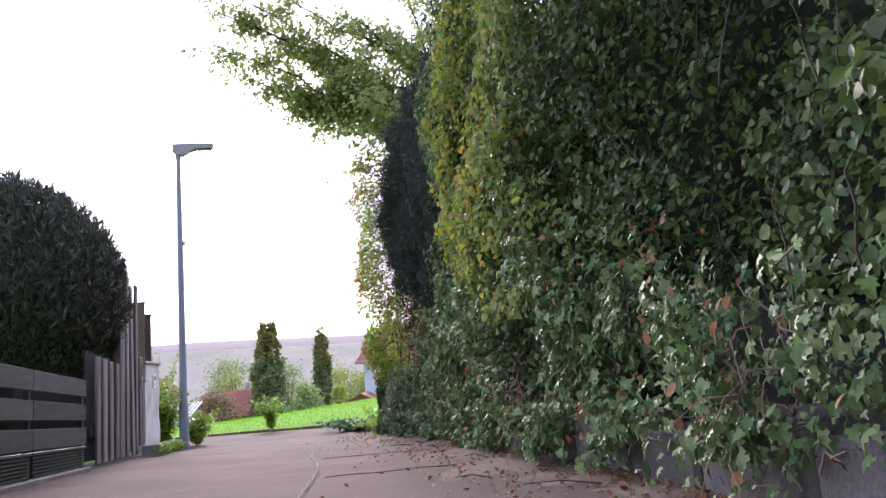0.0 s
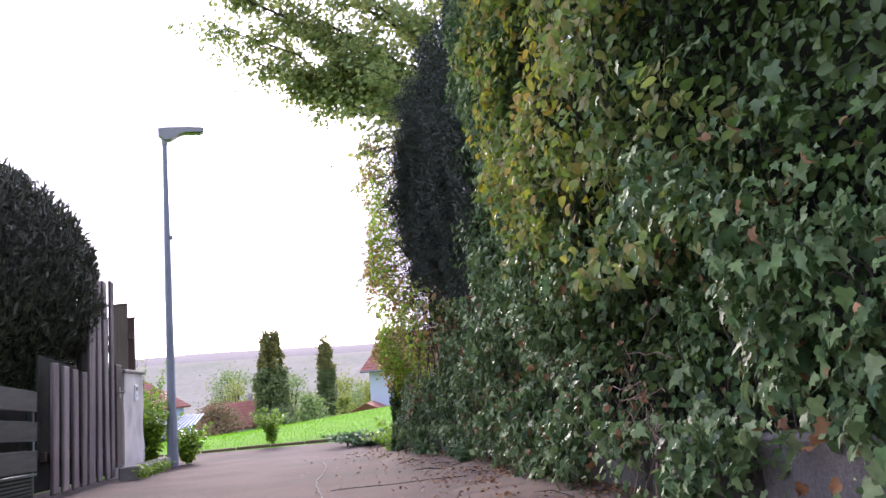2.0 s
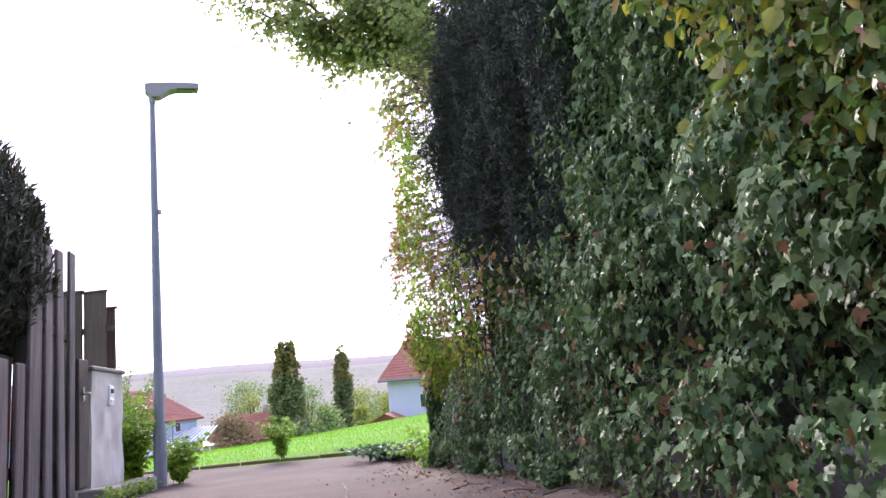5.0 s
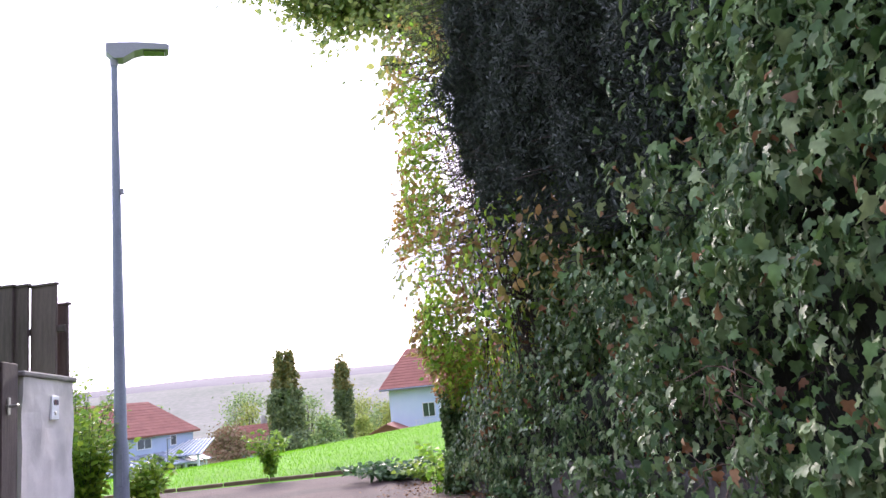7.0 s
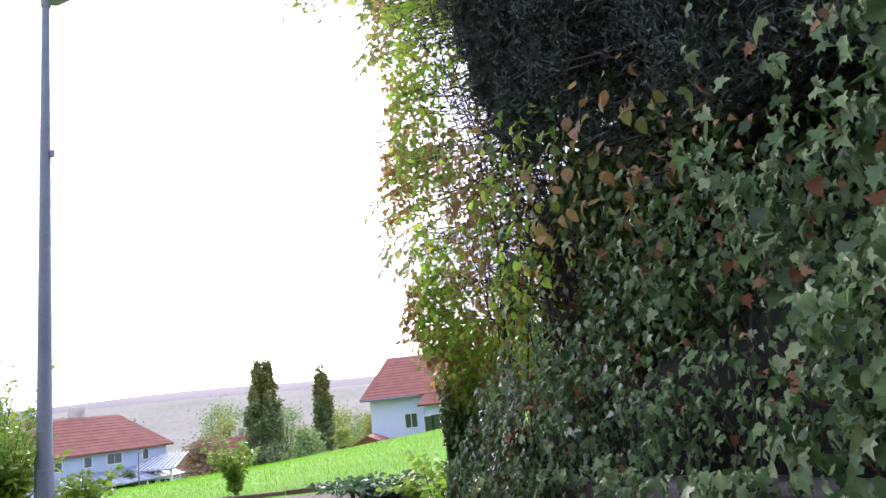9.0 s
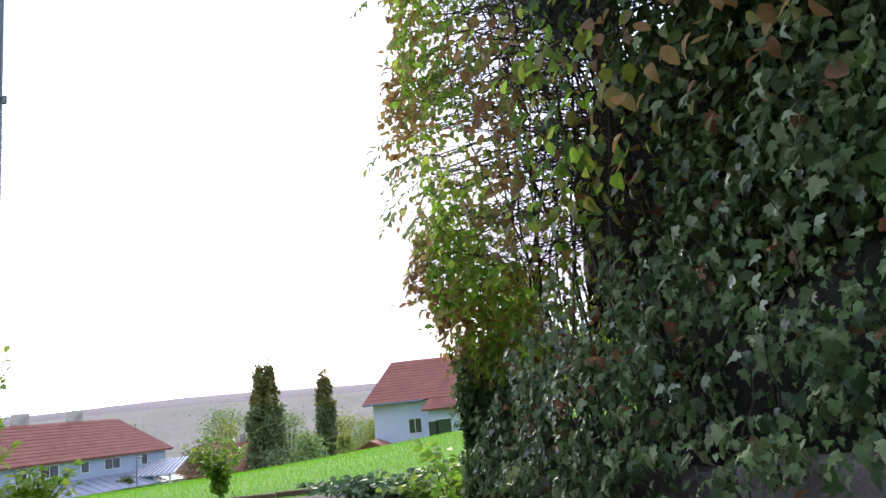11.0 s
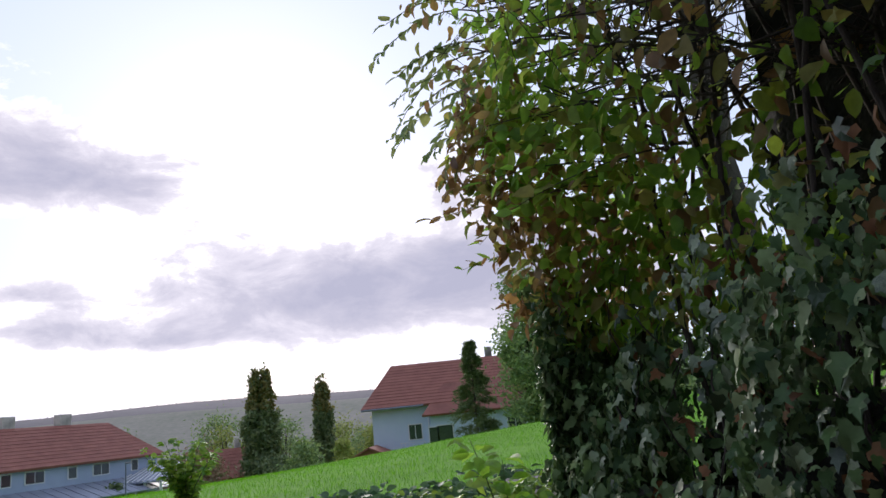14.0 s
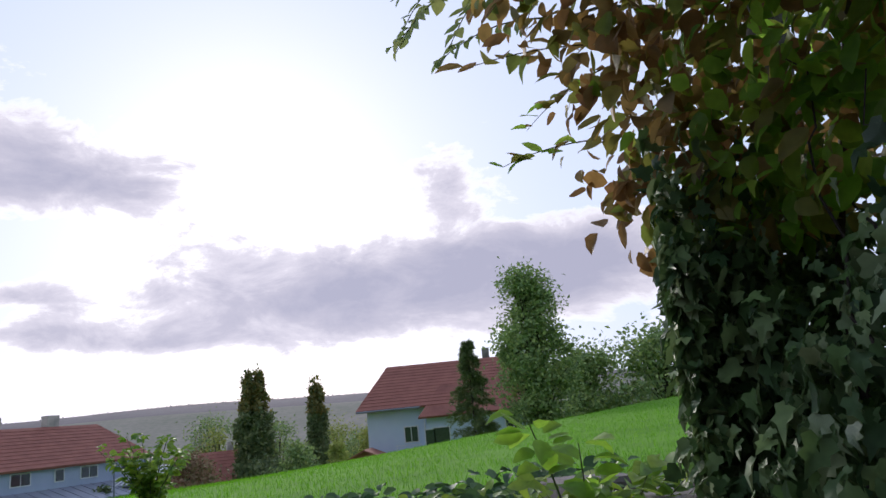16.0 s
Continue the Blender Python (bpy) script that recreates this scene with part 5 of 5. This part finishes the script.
def column_tree(name, label, x, y, z, height, width, mat, n, shape=SMALL_LEAF, size=(0.3, 0.55)):
    """An upright narrow tree: limbs close to the stem, leaf clumps with gaps near the top."""
    tree = thing(name, label, "tree", (x, y, z))
    lines = [[(0, 0, 0, 0.035 * width + 0.1), (0.05, 0, height * 0.5, 0.08), (0, 0, height * 0.97, 0.02)]]
    pos = []
    for i in range(140):
        h = random.uniform(0.05, 0.99)
        r = width / 2 * min(1, 2.5 * h + 0.7) * max(0.26, 1 - 1.9 * max(0, h - 0.6) ** 1.25) * random.uniform(0.75, 1.08)
        g = random.uniform(0, 2 * math.pi)
        z0 = height * max(0.03, h - 0.12)
        lines.append([(0, 0, z0, 0.05), (math.cos(g) * r * 0.6, math.sin(g) * r * 0.6, height * h * 0.98, 0.03), (math.cos(g) * r, math.sin(g) * r, height * h, 0.01)])
        for k in range(n // 140):
            u = random.random() ** 0.6
            pos.append((math.cos(g) * r * u + random.gauss(0, 0.09 * width * max(0.3, 1.2 - h)), math.sin(g) * r * u + random.gauss(0, 0.09 * width * max(0.3, 1.2 - h)), z0 + (height * h - z0) * u + random.gauss(0, 0.028 * height)))
    tubes("trunk", lines, BARK, tree, 4)
    pos = np.array(pos)
    tip = (pos[:, 2] > height * 0.72) & (rng.random(len(pos)) < 0.72)
    thin = ~((pos[:, 2] > height * 0.7) & (wobble(pos, 0.9, 4) > 0.3))
    for name2, pick, mm in (("crown", thin & ~tip, mat), ("yellow_crown", thin & tip, TIPS)):
        q = pos[pick]
        m = len(q)
        leaves(name2, shape, q, rng.normal(0, 0.6, (m, 3)) + np.array([0, -0.4, 0.5]), rng.normal(0, 0.5, (m, 3)) + np.array([0, 0, 0.6]), rng.uniform(*size, m), mm, tree)
    return tree


TIPS = leaf_material("yellowing_top", [(0.2, 0.18, 0.05), (0.32, 0.27, 0.07), (0.16, 0.17, 0.05)], 0.6, 0.35)


def round_tree(name, label, x, y, z, height, width, mat, n, size=(0.25, 0.5), trunk=0.3, clumps=26, category="tree", shape=SMALL_LEAF):
    tree = thing(name, label, category, (x, y, z))
    lines = [[(0, 0, -0.2, 0.02 * height + 0.03), (0, 0, height * trunk, 0.018 * height), (0.02 * height, 0, height * 0.75, 0.006 * height)]]
    pos = []
    for i in range(clumps):
        g, h = random.uniform(0, 2 * math.pi), random.uniform(trunk * 0.6, 0.95)
        r = width / 2 * math.sqrt(max(0.05, 1 - ((h - 0.5) / 0.55) ** 2)) * (1 - 1.1 * max(0, h - 0.5)) * random.uniform(0.3, 1.0)
        c = (math.cos(g) * r, math.sin(g) * r, height * h)
        lines.append([(0, 0, height * max(0.05, trunk * h), 0.008 * height), (c[0] * 0.6, c[1] * 0.6, c[2] * 0.85, 0.005 * height), (*c, 0.002 * height)])
        s = width * random.uniform(0.07, 0.14)
        for k in range(n // clumps):
            pos.append((c[0] + random.gauss(0, s), c[1] + random.gauss(0, s), c[2] + random.gauss(0, s * 0.8)))
    tubes("trunk", lines, BARK, tree, 4)
    pos = np.array(pos)
    pos[:, 2] = np.maximum(pos[:, 2], 0.02)
    m = len(pos)
    leaves("crown", shape, pos, rng.normal(0, 0.6, (m, 3)) + np.array([0, -0.4, 0.6]), rng.normal(0, 0.7, (m, 3)), rng.uniform(*size, m), mat, tree)
    return tree


def spruce(x, y, z, height, width, n):
    tree = thing("spruce", "small dark green spruce beside the house", "tree", (x, y, z))
    lines, pos, out = [[(0, 0, 0, 0.12), (0, 0, height, 0.01)]], [], []
    for i in range(90):
        h = (i + random.random()) / 90
        r = width / 2 * (1 - h) ** 0.85 * random.uniform(0.7, 1.15) + 0.03
        g = random.uniform(0, 2 * math.pi)
        e = (math.cos(g) * r, math.sin(g) * r, height * (0.06 + 0.94 * h) - 0.25 * r)
        lines.append([(0, 0, height * (0.06 + 0.94 * h), 0.02), (*e, 0.005)])
        for k in range(n // 90):
            u = random.random() ** 0.7
            pos.append((e[0] * u + random.gauss(0, 0.08), e[1] * u + random.gauss(0, 0.08), height * (0.06 + 0.94 * h) - 0.25 * r * u + random.gauss(0, 0.07)))
    tubes("trunk", lines, BARK, tree, 4)
    pos = np.array(pos)
    m = len(pos)
    leaves("crown", NEEDLE, pos, rng.normal(0, 0.6, (m, 3)) + np.array([0, 0, 0.6]), unit(pos * np.array([1, 1, 0]) + 1e-3) + rng.normal(0, 0.4, (m, 3)), rng.uniform(0.2, 0.4, m), CYPRESS, tree)


build_house_b()
build_house_a()
roof_house("cottage", "distant house with a red tiled roof", -31.5, 98, -11.5, 8, 8, 7.0, 9.9, 25)
roof_house("cottage", "low distant house with a red tiled roof", -36.5, 96, -12.0, 7, 8, 7.4, 9.2, 10)
column_tree("columnar_poplar", "tall columnar tree, green with a thin yellowing top", -26.9, 95, -9.0, 15.6, 4.3, CYPRESS, 30000)
column_tree("columnar_poplar", "slim columnar tree with a yellowing top", -21.9, 105, -9.5, 15.4, 2.7, CYPRESS, 20000)
spruce(-2.3, 60, -3.3, 7.6, 4.4, 9000)
round_tree("garden_tree", "young broadleaf tree beside the pale house", 1.4, 55, -2.4, 10.4, 4.5, FARTREE, 18000, (0.16, 0.32), 0.18, 64)
for x, y, z, h, w, m in ((5.5, 62, -3, 6.0, 6.5, FARTREE), (9.5, 58, -2.4, 6.2, 7, FARTREE), (13.5, 52, -2, 6.5, 7, FARTREE)):
    round_tree("garden_tree", "broad green tree beyond the meadow", x, y, z, h, w, m, 7000, (0.2, 0.4), 0.2, 36)
for x, y, z, h, w, m, lab in ((-20.5, 88, -8.5, 7.2, 5, FARTREE, "green garden tree below the meadow"), (-23.5, 90, -8.5, 6.4, 5, CYPRESS, "dark green garden tree below the meadow"),
                              (-15.5, 110, -10, 9.5, 7, FARYELLOW, "pale yellow-green tree in the valley"), (-21, 130, -12, 11.5, 9, FARTREE, "pale green tree in the valley"),
                              (-12, 125, -12, 10.5, 8, FARTREE, "pale green tree in the valley"), (-40, 118, -10, 12.5, 10, FARTREE, "green tree in the valley"),
                              (-37, 112, -9.5, 11.5, 7, FARYELLOW, "yellow-green tree in the valley"), (-46, 100, -10, 11.5, 6, FARTREE, "green tree behind the terrace"),
                              (-30.4, 84, -8.5, 6.8, 7, RUSSET, "russet and green shrub before a red roof"), (-15.5, 84, -8, 6.4, 3, FARYELLOW, "yellow shrub beside the shed"),
                              (-33, 128, -10.5, 12.5, 9, FARTREE, "green tree in the valley"), (-26, 135, -11, 12, 10, FARYELLOW, "yellow-green tree in the valley"), (-31, 69, -6.5, 3.4, 2.4, CYPRESS, "clipped dark shrub beside the terrace")):
    round_tree("valley_tree", lab, x, y, z, h, w, m, 4500, (0.25, 0.5), 0.15, 30)


# ---- far woods: one mass of crowns along the valley and ridge ----
def build_woods():
    n = 9000
    x = rng.uniform(-800, 500, n)
    y = rng.uniform(170, 420, n)
    keep = wobble(np.stack([x, y, x * 0], 1), 0.012, 3) > 0.0
    x, y = x[keep], y[keep]
    z = np.array([ground_z(a, b) for a, b in zip(x, y)])
    m = len(x)
    p = np.stack([x, y, z + rng.uniform(0, 7, m)], 1)
    far = leaves("valley_woods", SMALL_LEAF, p, rng.normal(0, 0.5, (m, 3)) + np.array([0, -0.6, 0.5]), rng.normal(0, 0.5, (m, 3)) + np.array([0, 0, 0.7]), rng.uniform(3, 7, m), FARTREE)
    tagged(far, "hazy belts of trees in the valley", "woods", kind="stuff")
    n = 14000
    x = rng.uniform(-190, 70, n)
    y = rng.uniform(140, 300, n)
    keep = wobble(np.stack([x, y * 1.6, x * 0], 1), 0.03, 13) > 0.02
    x, y = x[keep], y[keep]
    m = len(x)
    p = np.stack([x, y, np.array([ground_z(a, b) for a, b in zip(x, y)]) + 10 * rng.random(m)], 1)
    for mat, pick in ((FARTREE, rng.random(m) < 0.6), (FARYELLOW, rng.random(m) < 0.3)):
        q = p[pick]
        k = len(q)
        belt = leaves("garden_belt", SMALL_LEAF, q, rng.normal(0, 0.5, (k, 3)) + np.array([0, -0.6, 0.5]), rng.normal(0, 0.5, (k, 3)) + np.array([0, 0, 0.7]), rng.uniform(1.2, 2.8, k), mat)
        tagged(belt, "pale green and yellow garden trees in the valley", "woods", kind="stuff")
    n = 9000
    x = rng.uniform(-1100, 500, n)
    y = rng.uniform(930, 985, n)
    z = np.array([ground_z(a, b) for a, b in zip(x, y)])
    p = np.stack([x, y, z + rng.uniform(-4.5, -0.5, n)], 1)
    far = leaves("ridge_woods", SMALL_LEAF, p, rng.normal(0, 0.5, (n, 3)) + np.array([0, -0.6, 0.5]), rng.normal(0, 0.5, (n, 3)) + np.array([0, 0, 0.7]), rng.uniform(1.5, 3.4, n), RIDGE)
    tagged(far, "wooded ridge across the valley with haze in its violet-grey colour", "woods", kind="stuff")


# ridge trees: the haze is painted into these leaf tones
RIDGE = leaf_material("haze_tinted_wood", [(0.14, 0.122, 0.135), (0.16, 0.14, 0.155), (0.18, 0.16, 0.17)], 0.9, 0.1, 0.1)
build_woods()


# ---- meadow grass, weeds and litter ----
def build_grass():
    n = 110000
    y = 19.3 + 27 * rng.random(n) ** 1.2
    x = rng.uniform(-24, 14, n)
    z = np.array([ground_z(a, b) for a, b in zip(x, y)])
    p = np.stack([x, y, z], 1)
    g = leaves("meadow_grass", BLADE, p, rng.normal(0, 0.6, (n, 3)) + np.array([0, -1, 0.1]), rng.normal(0, 0.22, (n, 3)) + np.array([0, 0, 1]), rng.uniform(0.04, 0.11, n), GRASSBLADE)
    tagged(g, "bright green unmown meadow grass", "grass", kind="stuff")


def weed_plant(name, label, x, y, height, width, mat, n, size, stems=12, z=None, shape=OVAL_LEAF, category="plant"):
    z = ground_z(x, y) if z is None else z
    plant = thing(name, label, category, (x, y, z))
    lines, pos, tips = [], [], []
    for i in range(stems):
        g, r = random.uniform(0, 2 * math.pi), width / 2 * random.random() ** 0.6
        h = height * random.uniform(0.55, 1.0)
        line = [(math.cos(g) * r * u * (0.4 + 0.6 * u), math.sin(g) * r * u * (0.4 + 0.6 * u), h * u - 0.1 * r * u * u, 0.012 * (1 - 0.8 * u) * min(1, height)) for u in (0, 0.25, 0.5, 0.75, 1)]
        lines.append(line)
        for k in range(n // stems):
            u = random.uniform(0.12, 1)
            q = (math.cos(g) * r * u * (0.4 + 0.6 * u), math.sin(g) * r * u * (0.4 + 0.6 * u), h * u)
            a = random.uniform(0, 2 * math.pi)
            pos.append((q[0] + 0.03 * math.cos(a), q[1] + 0.03 * math.sin(a), q[2]))
            tips.append((math.cos(a), math.sin(a), random.uniform(-0.5, 0.3)))
    tubes("stem", lines, BARK if mat is HORNBEAM else WEED_STEM, plant, 4)
    pos, tips = np.array(pos), np.array(tips)
    m = len(pos)
    leaves("foliage", shape, pos, np.array([[0, -0.3, 0.9]]) + rng.normal(0, 0.35, (m, 3)), tips, rng.uniform(*size, m), mat, plant)
    return plant


WEED_STEM = material("green_stem", (0.06, 0.1, 0.03), (0.12, 0.17, 0.05), 0.7, 8, 60, 0.1)
TALLWEED = leaf_material("tall_weed_leaf", [(0.2, 0.42, 0.04), (0.34, 0.58, 0.06), (0.28, 0.5, 0.05)], 0.5, 0.6)
build_grass()
# round the lamp's foot and behind the pier
weed_plant("roadside_shrub", "leafy yellow-green shrub beside the lamp's foot", -6.75, 15.7, 1.45, 1.5, WEED, 2300, (0.06, 0.12), 44)
weed_plant("roadside_shrub", "low yellow-green shrub behind the lamp", -6.2, 16.15, 0.75, 1.0, WEED, 900, (0.06, 0.12), 24)
weed_plant("garden_shrub", "airy light green shrub behind the plastered pier", -7.3, 16.3, 2.25, 1.5, WEED, 2800, (0.04, 0.09), 44)
# sapling on the meadow
weed_plant("sapling", "slender yellow-green sapling on the meadow's edge", -5.5, 19.5, 0.9, 1.0, WEED, 900, (0.05, 0.1), 14)
# corner of the hedge
weed_plant("weed_clump", "yellow-green weeds at the end of the wall", -2.25, 16.3, 0.3, 1.0, WEED, 1000, (0.05, 0.1), 40)
weed_plant("bramble", "low bramble with dull green leaves beside the lane", -2.9, 17.2, 0.26, 2.0, BRAMBLE, 1700, (0.06, 0.12), 44)
weed_plant("bramble", "low bramble with dull green leaves at the wall's end", -1.8, 16.7, 0.34, 1.8, BRAMBLE, 1700, (0.06, 0.12), 44)
weed_plant("tall_weed", "upright light green weed with broad leaves", -1.98, 13.95, 0.64, 0.34, TALLWEED, 70, (0.05, 0.1), 2, road_z(13.95))
weed_plant("weed_clump", "light green weeds in front of the wall's end", -1.86, 14.45, 0.44, 0.8, WEED, 900, (0.04, 0.085), 34, road_z(14.45) + 0.02)
for i in range(4):
    y = random.uniform(8, 14.5)
    weed_plant("weed_tuft", "small green tuft at the foot of the wall", hedge_x(y) - random.uniform(-0.1, 0.15), y, 0.22, 0.35, BRAMBLE, 140, (0.03, 0.06), 12, road_z(y) + 0.02)


for i in range(5):
    y = 12.2 + 0.6 * i
    weed_plant("weed_tuft", "small green tuft at the foot of the gate", gate_line(y) + 0.42, y, 0.22, 0.4, WEED, 140, (0.03, 0.06), 12, road_z(y) + 0.01)


def build_far_post():
    post = thing("lamp_post", "thin grey lamp post below the meadow", "lamp post", (-28.6, 66, -8.0))
    tubes("pole", [[(0, 0, 0, 0.07), (0, 0, 6.6, 0.05)]], STEEL, post, 8)
    box_part("head", (0.5, 0.2, 0.1), 0.02, LAMPHEAD, post, pose(0.2, 0, 6.6))


build_far_post()


def build_verge():
    """Trodden soil and leaf mould on the asphalt along the wall."""
    verts, tris, m = [], [], 8
    ys = np.arange(0.5, 16.0, 0.12)
    for y in ys:
        reach = 0.55 + 0.4 * noise.noise(Vector((y * 0.7, 3, 0))) + 0.22 * noise.noise(Vector((y * 3.1, 8, 0)))
        for i in range(m + 1):
            u = i / m
            x = hedge_x(y) + 0.2 - (0.2 + max(0.12, reach)) * u
            verts.append((x, y, road_z(y) + 0.07 * (1 - u) ** 2 + 0.018 * (1 - u) + 0.012 * noise.noise(Vector((x * 9, y * 9, 1))) * (1 - u) + 0.014 - 0.03 * u ** 8))
    for j in range(len(ys) - 1):
        for i in range(m):
            q = j * (m + 1) + i
            tris += [(q, q + m + 1, q + m + 2), (q, q + m + 2, q + 1)]
    tagged(array_mesh("verge", verts, tris, SOIL, smooth=True), "brown soil and leaf mould along the wall's foot", "soil", kind="structure")


def build_litter():
    n = 4600
    y = rng.uniform(1.5, 16.5, n)
    off = rng.exponential(0.25, n)
    x = np.array([hedge_x(v) for v in y]) + 0.15 - off
    z = np.array([road_z(v) for v in y]) + 0.03 + 0.07 * np.maximum(0, 1 - off / 0.5) ** 2
    p = np.stack([x, y, z], 1)
    o = rng.normal(0, 0.35, (n, 3)) + np.array([0, 0, 1])
    litter = leaves("leaf_litter", OVAL_LEAF, p, o, rng.normal(0, 1, (n, 3)), rng.uniform(0.018, 0.042, n), DEADLEAF)
    tagged(litter, "brown fallen leaves along the foot of the wall", "leaf litter", kind="stuff")
    lines = []
    for i in range(16):
        y = random.uniform(3, 14)
        x = hedge_x(y) - random.uniform(0, 0.8)
        g, l = random.uniform(0, math.pi), random.uniform(0.1, 0.4)
        lines.append([(x, y, road_z(y) + 0.05, 0.006), (x + math.cos(g) * l / 2, y + math.sin(g) * l / 2, road_z(y) + 0.06, 0.005), (x + math.cos(g) * l, y + math.sin(g) * l, road_z(y + math.sin(g) * l) + 0.05, 0.003)])
    ob = tubes("fallen_twigs", lines, BARK, None, 4)
    tagged(ob, "dry fallen twigs on the asphalt", "twigs", kind="stuff")


def build_cracks():
    """Raised seams of pale filler and dark open cracks in the asphalt."""
    def strip(name, pts, width, mat, label):
        verts, tris = [], []
        for i, (x, y) in enumerate(pts):
            w = width * random.uniform(0.5, 1.3)
            z = road_z(y) + 0.021
            verts += [(x - w, y, z), (x, y, z + 0.006), (x + w, y, z)]
        for i in range(len(pts) - 1):
            a = 3 * i
            tris += [(a, a + 1, a + 4), (a, a + 4, a + 3), (a + 1, a + 2, a + 5), (a + 1, a + 5, a + 4)]
        tagged(array_mesh(name, verts, tris, mat), label, "crack", kind="structure")
    strip("crack_seam", [(-0.85 - 0.21 * (y - 3.5) + 0.04 * math.sin(y * 1.3) + random.uniform(-.012, .012), y) for y in np.arange(3.0, 12.6, 0.15)], 0.005, CONCRETE, "pale seam running along the lane")
    for x0, y0, l in ((-1.1, 5.2, 1.3), (-1.6, 7.5, 1.6)):
        strip("crack", [(x0 + l * u, y0 + 0.35 * u * l + 0.04 * math.sin(u * 17)) for u in np.linspace(0, 1, 14)], 0.006, CORE, "dark open crack across the asphalt")


build_verge()
build_litter()
build_cracks()
